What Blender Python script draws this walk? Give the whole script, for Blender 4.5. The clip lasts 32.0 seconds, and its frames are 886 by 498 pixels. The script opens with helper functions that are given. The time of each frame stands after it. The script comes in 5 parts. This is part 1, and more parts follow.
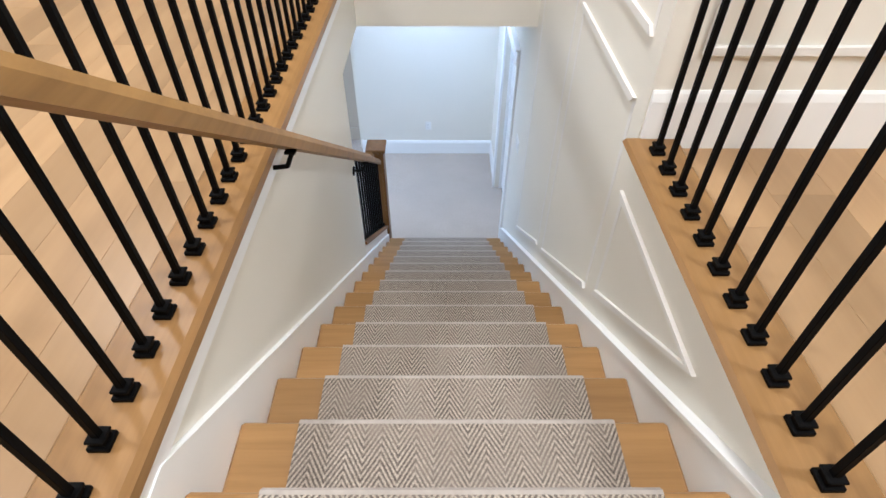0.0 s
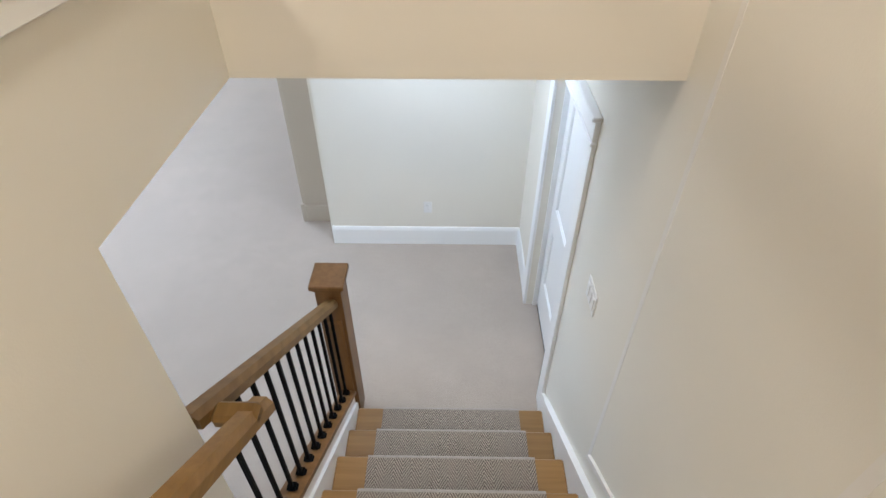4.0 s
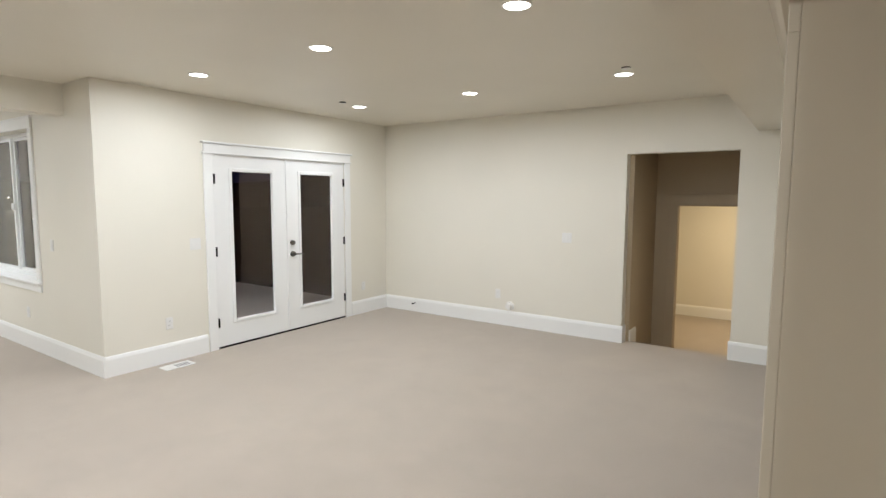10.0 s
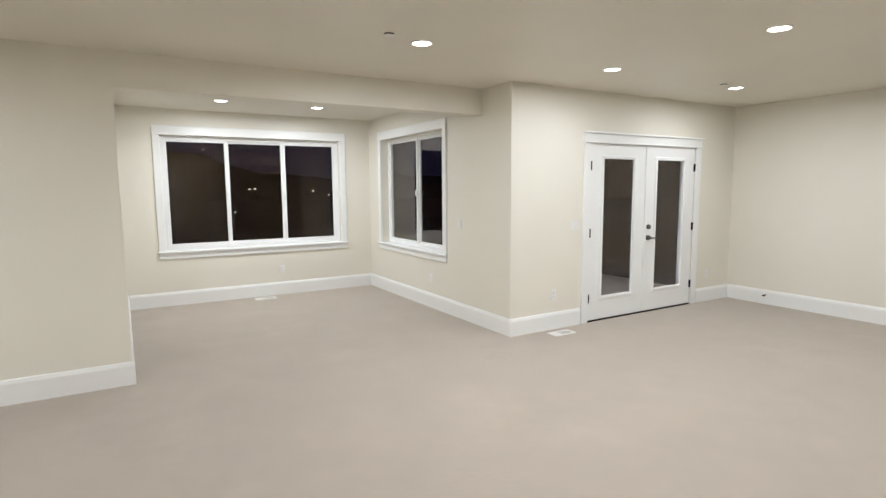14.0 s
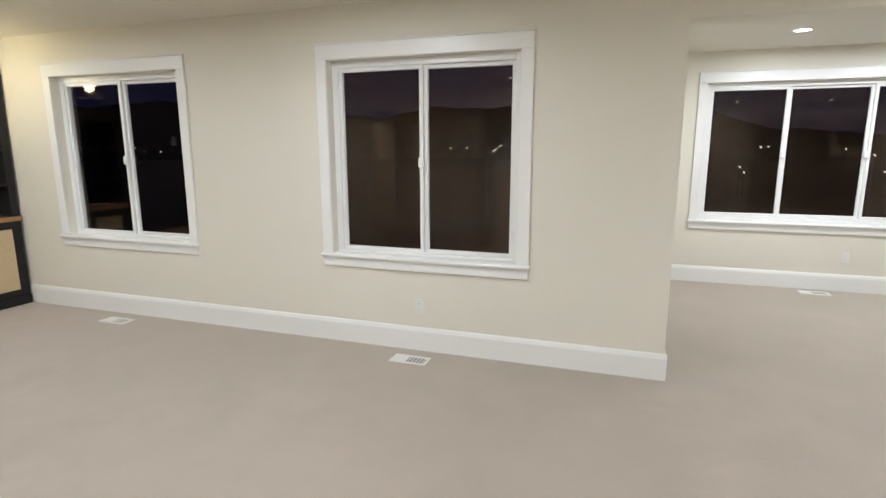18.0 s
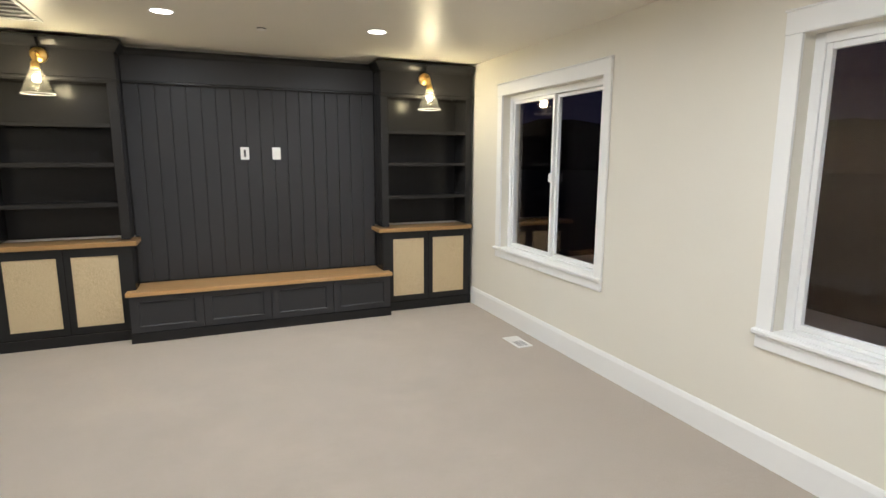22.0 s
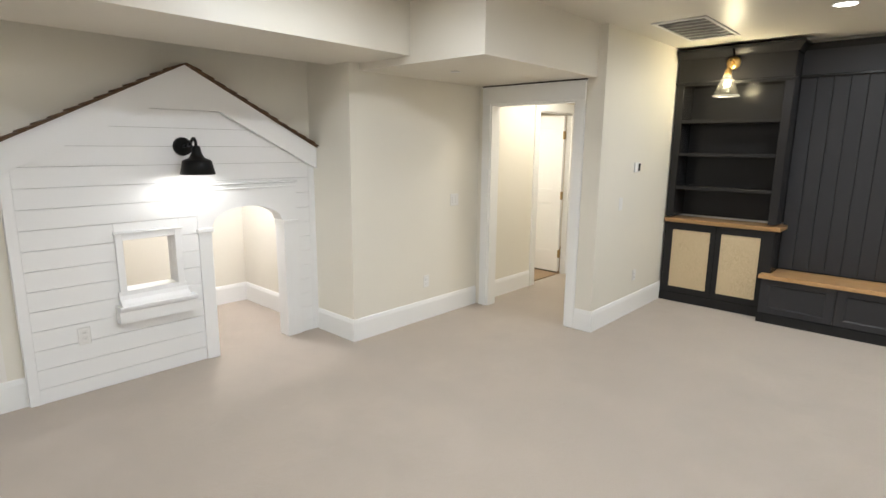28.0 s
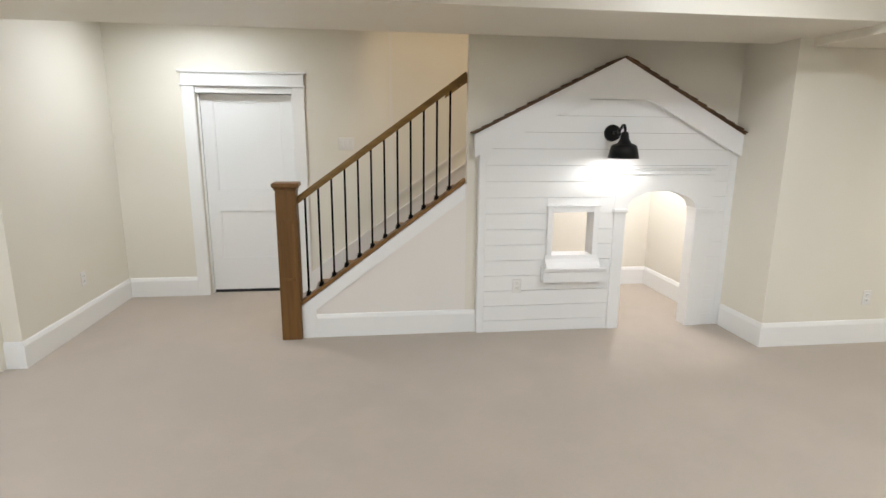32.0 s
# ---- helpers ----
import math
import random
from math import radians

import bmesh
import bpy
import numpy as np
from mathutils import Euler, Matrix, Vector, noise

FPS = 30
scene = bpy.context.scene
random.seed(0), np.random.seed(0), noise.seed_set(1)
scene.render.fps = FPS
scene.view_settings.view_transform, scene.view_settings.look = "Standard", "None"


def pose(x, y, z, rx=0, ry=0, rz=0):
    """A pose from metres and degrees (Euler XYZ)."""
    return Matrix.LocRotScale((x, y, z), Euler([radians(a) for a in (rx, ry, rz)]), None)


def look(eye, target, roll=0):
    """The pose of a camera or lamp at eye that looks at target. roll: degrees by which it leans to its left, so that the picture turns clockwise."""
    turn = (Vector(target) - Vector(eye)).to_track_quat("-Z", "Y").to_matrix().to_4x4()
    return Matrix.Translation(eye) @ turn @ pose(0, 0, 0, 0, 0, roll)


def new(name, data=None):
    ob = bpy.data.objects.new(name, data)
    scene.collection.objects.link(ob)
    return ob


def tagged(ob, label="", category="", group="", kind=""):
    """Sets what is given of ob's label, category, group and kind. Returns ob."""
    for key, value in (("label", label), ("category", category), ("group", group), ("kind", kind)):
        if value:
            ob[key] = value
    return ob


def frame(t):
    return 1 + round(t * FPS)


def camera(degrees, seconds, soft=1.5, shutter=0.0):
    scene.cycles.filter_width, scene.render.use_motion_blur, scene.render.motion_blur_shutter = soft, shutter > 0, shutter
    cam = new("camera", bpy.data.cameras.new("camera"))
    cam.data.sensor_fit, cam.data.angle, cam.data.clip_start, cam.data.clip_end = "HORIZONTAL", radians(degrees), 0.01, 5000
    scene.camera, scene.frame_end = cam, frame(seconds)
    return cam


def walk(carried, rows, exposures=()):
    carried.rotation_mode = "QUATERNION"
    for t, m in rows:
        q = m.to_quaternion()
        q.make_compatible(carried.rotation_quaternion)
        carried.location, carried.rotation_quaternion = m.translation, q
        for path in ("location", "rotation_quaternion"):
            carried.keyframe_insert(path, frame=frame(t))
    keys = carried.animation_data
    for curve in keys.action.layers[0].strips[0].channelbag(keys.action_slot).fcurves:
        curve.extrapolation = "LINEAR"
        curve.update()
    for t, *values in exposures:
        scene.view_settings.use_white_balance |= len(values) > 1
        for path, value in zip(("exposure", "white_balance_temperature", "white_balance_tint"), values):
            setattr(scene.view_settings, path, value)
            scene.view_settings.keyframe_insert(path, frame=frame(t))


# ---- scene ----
cam = camera(78.8, 32.0)
PATH = [
    (0, (0.48, -4.225, 3.988), (0.486, -2.776, 2.61), 0.2),
    (0.5, (0.457, -3.959, 3.929), (0.463, -2.536, 2.524), 0.4),
    (1, (0.474, -3.596, 3.857), (0.47, -2.193, 2.432), 0.2),
    (1.5, (0.463, -3.31, 3.756), (0.454, -1.923, 2.315), 0.3),
    (2, (0.461, -3.055, 3.635), (0.445, -1.683, 2.179), 0.1),
    (2.5, (0.472, -2.802, 3.536), (0.455, -1.444, 2.068), 0.2),
    (3, (0.476, -2.533, 3.416), (0.456, -1.173, 1.951), 0.2),
    (3.5, (0.509, -2.25, 3.308), (0.482, -0.832, 1.897), -0.0),
    (4, (0.502, -1.965, 3.17), (0.479, -0.447, 1.868), -0.0),
    (4.5, (0.508, -1.681, 3.003), (0.482, -0.064, 1.825), 0.1),
    (6.5, (0.463, -0.554, 2.315), (0.343, 1.265, 1.491), -0.4),
    (7, (0.378, -0.279, 2.131), (0.181, 1.573, 1.402), -0.3),
    (7.2, (0.326, -0.15, 2.068), (0.104, 1.708, 1.361), -0.5),
    (7.5, (0.238, -0.007, 1.96), (-0.061, 1.862, 1.313), -0.3),
    (8, (0.086, 0.258, 1.803), (-0.365, 2.13, 1.265), -0.4),
    (8.5, (-0.05, 0.479, 1.671), (-0.682, 2.335, 1.277), -0.0),
    (9, (-0.278, 0.673, 1.633), (-1.12, 2.468, 1.37), -0.1),
    (9.5, (-0.547, 0.772, 1.655), (-1.561, 2.482, 1.437), -0.0),
    (10, (-0.809, 0.722, 1.626), (-1.935, 2.363, 1.432), 0.2),
    (10.5, (-1.011, 0.54, 1.62), (-2.206, 2.136, 1.458), 0.3),
    (11, (-1.11, 0.323, 1.611), (-2.337, 1.896, 1.46), 0.3),
    (11.5, (-1.182, 0.053, 1.604), (-2.431, 1.609, 1.454), 0.2),
    (12, (-1.3, -0.171, 1.608), (-2.587, 1.352, 1.455), 0.2),
    (12.5, (-1.394, -0.319, 1.592), (-2.761, 1.132, 1.431), 0.0),
    (13, (-1.438, -0.405, 1.58), (-2.918, 0.928, 1.403), -0.1),
    (13.5, (-1.476, -0.495, 1.569), (-3.082, 0.68, 1.372), -0.3),
    (15.5, (-1.834, -0.618, 1.567), (-3.755, -0.169, 1.241), -0.2),
    (16, (-1.988, -0.673, 1.566), (-3.949, -0.477, 1.222), -0.1),
    (16.5, (-2.135, -0.744, 1.565), (-4.103, -0.75, 1.21), -0.2),
    (17, (-2.311, -0.792, 1.571), (-4.267, -0.996, 1.208), -0.1),
    (17.5, (-2.489, -0.806, 1.577), (-4.41, -1.223, 1.21), -0.0),
    (18, (-2.662, -0.861, 1.584), (-4.522, -1.495, 1.213), -0.1),
    (18.5, (-2.781, -0.947, 1.597), (-4.571, -1.758, 1.224), -0.1),
    (19, (-2.92, -0.996, 1.606), (-4.624, -1.975, 1.236), 0.0),
    (19.5, (-3.103, -0.994, 1.616), (-4.691, -2.152, 1.245), -0.0),
    (20, (-3.261, -1.055, 1.608), (-4.722, -2.371, 1.243), 0.1),
    (20.5, (-3.42, -1.145, 1.637), (-4.745, -2.597, 1.27), 0.0),
    (21, (-3.566, -1.153, 1.637), (-4.724, -2.745, 1.282), 0.2),
    (21.5, (-3.711, -1.181, 1.623), (-4.666, -2.905, 1.282), 0.2),
    (22, (-3.799, -1.258, 1.638), (-4.566, -3.074, 1.305), 0.2),
    (22.5, (-3.904, -1.317, 1.646), (-4.482, -3.204, 1.321), 0.3),
    (23, (-4.014, -1.317, 1.648), (-4.386, -3.256, 1.328), 0.4),
    (23.5, (-4.033, -1.283, 1.626), (-4.197, -3.252, 1.312), 0.5),
    (24, (-4.051, -1.218, 1.642), (-4.028, -3.192, 1.323), 0.5),
    (24.5, (-4.064, -1.153, 1.635), (-3.888, -3.119, 1.315), 0.6),
    (25, (-4.138, -1.132, 1.633), (-3.777, -3.071, 1.305), 0.6),
    (25.5, (-4.148, -1.116, 1.63), (-3.585, -3.005, 1.294), 0.6),
    (26, (-4.157, -1.083, 1.631), (-3.383, -2.894, 1.285), 0.6),
    (26.5, (-4.161, -1.055, 1.623), (-3.206, -2.777, 1.272), 0.5),
    (28.5, (-4.207, -0.748, 1.639), (-2.772, -2.087, 1.256), 0.6),
    (29, (-4.221, -0.73, 1.629), (-2.675, -1.938, 1.244), 0.6),
    (29.5, (-4.237, -0.736, 1.633), (-2.586, -1.792, 1.239), 0.6),
    (30, (-4.251, -0.708, 1.634), (-2.518, -1.62, 1.229), 0.6),
    (30.5, (-4.272, -0.657, 1.632), (-2.467, -1.413, 1.218), 0.7),
    (31, (-4.287, -0.614, 1.622), (-2.419, -1.197, 1.206), 0.6),
    (31.5, (-4.298, -0.59, 1.604), (-2.388, -1.003, 1.19), 0.6),
    (32, (-4.308, -0.565, 1.587), (-2.368, -0.816, 1.172), 0.5),
]
EXPOSURES = [(0, 0.42, 4570, 10), (1.0, 0.38, 4720, 10), (3.0, 0.28, 5050, 10), (4.5, 0.3, 5400, 10), (6.5, -0.25, 6220, 10), (9.0, -0.2, 6320, 10), (10.0, 0.0, 6250, 10), (13.0, -0.06, 6300, 10), (17.0, -0.1, 6250, 10), (21.0, 0.12, 6300, 10), (24.0, 0.0, 6250, 10), (26.0, 0.1, 6200, 10), (29.0, 0.02, 6200, 10), (32, 0.02, 6250, 10)]
walk(cam, [(t, look(eye, target, roll)) for t, eye, target, roll in PATH], EXPOSURES)

# ---- light ----
world = bpy.data.worlds.new("night")
scene.world = world
world.use_nodes = True
wbg = world.node_tree.nodes["Background"]
wbg.inputs[0].default_value = (0.010, 0.010, 0.03, 1)
wbg.inputs[1].default_value = 0.36

WARM, NEUTRAL, UPSTAIRS, AMBER = (1.0, 0.90, 0.74), (0.965, 1.0, 1.035), (1.0, 0.80, 0.56), (1.0, 0.78, 0.48)


def area_light(x, y, z, watts, colour, size=0.13, spread=178):
    d = bpy.data.lights.new("downlight_glow", "AREA")
    d.shape, d.size, d.energy, d.color, d.spread = "DISK", size, watts, colour, radians(spread)
    o = new("downlight_glow", d)
    o.location = (x, y, z)
    return o


def point_light(x, y, z, watts, colour, radius=0.03):
    d = bpy.data.lights.new("bulb_glow", "POINT")
    d.energy, d.color, d.shadow_soft_size = watts, colour, radius
    o = new("bulb_glow", d)
    o.location = (x, y, z)
    return o


CEIL = 2.622
UP = 3.003
LAND = 2.58      # ceiling over the stair landing
# the lamp at (-2.2, 1.42) is unseen, added to brighten the stair side
MAIN_LAMPS = [(-5.13, 1.42), (-3.68, 1.42), (-2.2, 1.42)] + [(x, y) for y in (3.35, 5.27) for x in (-5.07, -3.62, -2.15)]
SOUTH_LAMPS = [(-3.54, -5.6), (-5.06, -5.6), (-2.15, -2.6), (-3.6, -2.6), (-5.06, -2.6)]
ALCOVE_LAMPS = [(-8.59, 0.555), (-8.6, 1.738)]
LANDING_LAMP = (0.35, 0.95)
for lx, ly in MAIN_LAMPS + ALCOVE_LAMPS:
    area_light(lx, ly, CEIL - 0.012, 26 if lx < -8 else 17 if ly < 3 and lx > -3 else 22 if ly < 3 else 14.5 if lx < -3 else 11, NEUTRAL)
for lx, ly in SOUTH_LAMPS:
    area_light(lx, ly, CEIL - 0.012, 19.5 if lx > -3 else 22.5, NEUTRAL)
area_light(*LANDING_LAMP, LAND - 0.012, 17.5, NEUTRAL)
area_light(-1.3, -5.95, 2.42, 19, WARM)
area_light(0.1, -6.2, 2.42, 25, WARM)
area_light(-1.6, 9.6, 1.98, 42, AMBER)
area_light(0.5, -3.0, 1.85, 21, (1.0, 0.96, 0.98))
for lx, ly in ((0.5, -4.6), (-1.8, -3.6), (-1.8, -1.4), (2.4, -4.2), (0.5, -2.2)):
    area_light(lx, ly, 5.68, 46, UPSTAIRS, 0.42)
point_light(-2.57, -6.53, 2.235, 10.5, (1.0, 0.86, 0.54), 0.045)
point_light(-5.87, -6.53, 2.235, 10.5, (1.0, 0.86, 0.54), 0.045)
point_light(-0.425, -2.42, 1.455, 6, (1.0, 0.95, 0.88), 0.035)

# ---- materials ----


def material(name, build):
    m = bpy.data.materials.new(name)
    m.use_nodes = True
    nt = m.node_tree
    b = nt.nodes["Principled BSDF"]
    build(nt, b)
    return m


def node(nt, kind, **values):
    n = nt.nodes.new(kind)
    for key, v in values.items():
        n.inputs[key.replace("_", " ")].default_value = v
    return n


def mix(nt, fac, a, b, kind="MIX"):
    n = nt.nodes.new("ShaderNodeMix")
    n.data_type, n.blend_type = "RGBA", kind
    for i, v in ((0, fac), (6, a), (7, b)):
        if isinstance(v, (int, float)):
            n.inputs[i].default_value = v
        elif isinstance(v, tuple):
            n.inputs[i].default_value = (*v, 1)
        else:
            nt.links.new(v, n.inputs[i])
    return n.outputs[2]


def ramp(nt, src, a, b):
    n = nt.nodes.new("ShaderNodeMapRange")
    n.inputs["From Min"].default_value, n.inputs["From Max"].default_value = a, b
    nt.links.new(src, n.inputs["Value"])
    return n.outputs[0]


def noise_of(nt, scale, detail=3.0, vec=None, rough=0.5):
    n = node(nt, "ShaderNodeTexNoise", Scale=scale, Detail=detail, Roughness=rough)
    if vec is None:
        vec = nt.nodes.new("ShaderNodeTexCoord").outputs["Object"]
    nt.links.new(vec, n.inputs["Vector"])
    return n.outputs["Fac"]


def bump(nt, b, height, strength, distance):
    n = node(nt, "ShaderNodeBump", Strength=strength, Distance=distance)
    nt.links.new(height, n.inputs["Height"])
    nt.links.new(n.outputs[0], b.inputs["Normal"])


def paint(name, colour, rough, grain=0.12, vary=0.04, specular=0.5):
    def build(nt, b):
        big = ramp(nt, noise_of(nt, 0.9, 2), 0.3, 0.7)
        dark = tuple(c * (1 - vary) for c in colour)
        nt.links.new(mix(nt, big, dark, colour), b.inputs["Base Color"])
        b.inputs["Roughness"].default_value = rough
        b.inputs["Specular IOR Level"].default_value = specular
        fine = noise_of(nt, 220, 2)
        bump(nt, b, fine, grain, 0.002)
    return material(name, build)


def wood(name, light, dark, rough=0.4, axis=1, length=1.2, fine=26.0, vary=0.25):
    def build(nt, b):
        tc = nt.nodes.new("ShaderNodeTexCoord").outputs["Object"]
        info = nt.nodes.new("ShaderNodeObjectInfo")
        sep = nt.nodes.new("ShaderNodeVectorMath")
        sep.operation = "MULTIPLY_ADD"
        nt.links.new(tc, sep.inputs[0])
        k = [fine, fine, fine]
        k[axis] = length
        sep.inputs[1].default_value = k
        off = nt.nodes.new("ShaderNodeVectorMath")
        off.operation = "SCALE"
        off.inputs[0].default_value = (37.0, 23.0, 51.0)
        nt.links.new(info.outputs["Random"], off.inputs["Scale"])
        nt.links.new(off.outputs[0], sep.inputs[2])
        g = noise_of(nt, 1.0, 4, sep.outputs[0], 0.6)
        cloud = noise_of(nt, 0.16, 2, sep.outputs[0])
        grain = mix(nt, ramp(nt, g, 0.32, 0.68), dark, light)
        tone = mix(nt, ramp(nt, cloud, 0.3, 0.7), tuple(c * 0.86 for c in light), light)
        both = mix(nt, 0.45, grain, tone)
        hue = nt.nodes.new("ShaderNodeHueSaturation")
        nt.links.new(both, hue.inputs["Color"])
        val = nt.nodes.new("ShaderNodeMapRange")
        val.inputs["To Min"].default_value, val.inputs["To Max"].default_value = 1 - vary, 1 + vary * 0.5
        nt.links.new(info.outputs["Random"], val.inputs["Value"])
        nt.links.new(val.outputs[0], hue.inputs["Value"])
        nt.links.new(hue.outputs[0], b.inputs["Base Color"])
        b.inputs["Roughness"].default_value = rough
        b.inputs["Specular IOR Level"].default_value = 0.3
        bump(nt, b, g, 0.12, 0.002)
    return material(name, build)


def plain(name, colour, rough=0.4, metal=0.0, vary=0.1, specular=0.5):
    def build(nt, b):
        n = noise_of(nt, 40, 2)
        nt.links.new(mix(nt, n, tuple(c * (1 - vary) for c in colour), colour), b.inputs["Base Color"])
        b.inputs["Roughness"].default_value, b.inputs["Metallic"].default_value = rough, metal
        b.inputs["Specular IOR Level"].default_value = specular
    return material(name, build)


def glow(name, colour, strength):
    def build(nt, b):
        b.inputs["Base Color"].default_value = (*colour, 1)
        b.inputs["Emission Color"].default_value = (*colour, 1)
        b.inputs["Emission Strength"].default_value = strength
    return material(name, build)


def glass(name, tint=(1, 1, 1), rough=0.0, coat=(1, 1, 1)):
    def build(nt, b):
        b.inputs["Base Color"].default_value = (*tint, 1)
        b.inputs["Roughness"].default_value = rough
        b.inputs["Transmission Weight"].default_value = 1.0
        b.inputs["IOR"].default_value = 1.45
        b.inputs["Specular Tint"].default_value = (*coat, 1)
    return material(name, build)


def carpet_build(nt, b):
    tuft = noise_of(nt, 260, 3)
    cloud = noise_of(nt, 2.2, 4, None, 0.65)
    trail = noise_of(nt, 0.9, 4, None, 0.6)
    speck = noise_of(nt, 34, 3, None, 0.7)
    base = mix(nt, ramp(nt, tuft, 0.3, 0.7), (0.316, 0.269, 0.221), (0.548, 0.468, 0.383))
    worn = mix(nt, ramp(nt, cloud, 0.3, 0.72), (0.362, 0.308, 0.252), (0.500, 0.427, 0.350))
    both = mix(nt, 0.55, base, worn)
    nt.links.new(mix(nt, ramp(nt, trail, 0.35, 0.7), both, (0.412, 0.351, 0.288)), b.inputs["Base Color"])
    b.inputs["Roughness"].default_value = 0.95
    b.inputs["Sheen Weight"].default_value = 0.25
    bump(nt, b, mix(nt, 0.5, tuft, speck), 0.8, 0.010)


def runner_build(nt, b):
    uv = nt.nodes.new("ShaderNodeUVMap").outputs[0]
    s = nt.nodes.new("ShaderNodeSeparateXYZ")
    nt.links.new(uv, s.inputs[0])

    def math2(op, a, c):
        n = nt.nodes.new("ShaderNodeMath")
        n.operation = op
        for i, v in ((0, a), (1, c)):
            if isinstance(v, (int, float)):
                n.inputs[i].default_value = v
            else:
                nt.links.new(v, n.inputs[i])
        return n.outputs[0]
    saw = math2("PINGPONG", s.outputs[0], 0.046)
    lean = math2("MULTIPLY", saw, 1.7)
    along = math2("ADD", s.outputs[1], lean)
    wob = math2("MULTIPLY", noise_of(nt, 90, 2), 0.006)
    stripe = math2("PINGPONG", math2("ADD", along, wob), 0.0108)
    k = ramp(nt, stripe, 0.0038, 0.0070)
    yarn = ramp(nt, noise_of(nt, 300, 2), 0.3, 0.7)
    tone = noise_of(nt, 9, 2)
    pale = mix(nt, yarn, (0.225, 0.192, 0.152), (0.545, 0.472, 0.378))
    deep = mix(nt, yarn, (0.062, 0.050, 0.039), (0.215, 0.177, 0.142))
    col = mix(nt, k, deep, pale)
    nt.links.new(mix(nt, ramp(nt, tone, 0.4, 0.9), col, (0.27, 0.229, 0.183)), b.inputs["Base Color"])
    b.inputs["Roughness"].default_value = 0.95
    bump(nt, b, k, 0.5, 0.003)


def cane_build(nt, b):
    tc = nt.nodes.new("ShaderNodeTexCoord").outputs["Object"]
    m1 = nt.nodes.new("ShaderNodeMapping")
    m1.inputs["Scale"].default_value = (60, 60, 460)
    nt.links.new(tc, m1.inputs[0])
    m2 = nt.nodes.new("ShaderNodeMapping")
    m2.inputs["Scale"].default_value = (460, 460, 45)
    nt.links.new(tc, m2.inputs[0])
    a = noise_of(nt, 1, 2, m1.outputs[0])
    c = noise_of(nt, 1, 2, m2.outputs[0])
    band = noise_of(nt, 3.5, 3)
    weave = mix(nt, 0.5, a, c)
    col = mix(nt, ramp(nt, weave, 0.36, 0.62), (0.46, 0.34, 0.185), (0.72, 0.58, 0.37))
    nt.links.new(mix(nt, ramp(nt, band, 0.35, 0.75), col, (0.62, 0.49, 0.30)), b.inputs["Base Color"])
    b.inputs["Roughness"].default_value = 0.75
    bump(nt, b, weave, 0.7, 0.003)


WALL = paint("cream_wall_paint", (0.79, 0.756, 0.664), 0.55)
CEILING = paint("cream_ceiling_paint", (0.76, 0.718, 0.625), 0.42, 0.10)
TRIM = paint("white_trim_paint", (0.86, 0.86, 0.842), 0.32, 0.04, 0.02)
DOORWHITE = paint("white_door_paint", (0.85, 0.85, 0.835), 0.30, 0.04, 0.02)
SHIPLAP = paint("white_shiplap_paint", (0.855, 0.855, 0.845), 0.4, 0.06, 0.02)
VINYL = plain("white_vinyl", (0.84, 0.84, 0.83), 0.3, 0, 0.02)
PLASTIC = plain("white_plastic", (0.80, 0.79, 0.76), 0.35, 0, 0.02)
CHARCOAL = paint("charcoal_paint", (0.0245, 0.0235, 0.0235), 0.21, 0.02, 0.12, 0.17)
CHARCOAL_MATTE = paint("charcoal_matte_paint", (0.043, 0.042, 0.0435), 0.42, 0.03, 0.12, 0.14)
CARPET = material("beige_carpet", carpet_build)
RUNNER = material("herringbone_runner", runner_build)
# paler pile for each nosing bend, standing for the light caught there
NOSING_LIGHT = plain("runner_nosing_light", (0.47, 0.42, 0.365), 0.95, 0, 0.35)
CANE = material("woven_cane", cane_build)
OAK = wood("oak", (0.35, 0.197, 0.064), (0.20, 0.106, 0.031), 0.38, 1, 1.3)
OAK_X = wood("oak_cross", (0.36, 0.206, 0.068), (0.205, 0.112, 0.034), 0.38, 0, 1.3)
NEWEL = wood("newel_oak", (0.22, 0.111, 0.035), (0.10, 0.049, 0.015), 0.42, 2, 1.3)
RAIL = wood("rail_oak", (0.27, 0.155, 0.044), (0.125, 0.066, 0.016), 0.52, 1, 1.3)
BENCHTOP = wood("bench_oak", (0.50, 0.30, 0.13), (0.37, 0.21, 0.085), 0.4, 0, 1.0)
PLANK = wood("maple_plank", (0.435, 0.285, 0.138), (0.30, 0.185, 0.082), 0.35, 1, 0.7, 9.0, 0.22)
VINYLPLANK = wood("brown_plank", (0.36, 0.25, 0.15), (0.27, 0.18, 0.10), 0.5, 1, 0.9, 14.0, 0.2)
SHAKE = wood("cedar_shake", (0.16, 0.092, 0.05), (0.075, 0.042, 0.023), 0.7, 0, 6.0)
IRON = plain("black_iron", (0.003, 0.0028, 0.0028), 0.6, 0.0, 0.1, 0.07)
BLACKPAINT = plain("black_enamel", (0.006, 0.006, 0.006), 0.4, 0.0, 0.1, 0.2)
BRASS = plain("brushed_brass", (0.72, 0.47, 0.16), 0.3, 1.0)
OLDBRASS = plain("aged_brass", (0.38, 0.27, 0.12), 0.38, 1.0)
DARKGAP = plain("dark_recess", (0.02, 0.019, 0.018), 0.8)
GREY = plain("grey_plastic", (0.20, 0.20, 0.20), 0.5)
# grey in place of white: shade of the shiplap joints as a colour
JOINT_SHADE = plain("grey_joint_shade", (0.5, 0.49, 0.47), 0.6)
DUCT = plain("grey_vent_backing", (0.38, 0.372, 0.355), 0.7)
DARKNICKEL = plain("dark_nickel", (0.16, 0.15, 0.135), 0.32, 1.0)
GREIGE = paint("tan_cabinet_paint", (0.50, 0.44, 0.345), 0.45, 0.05)
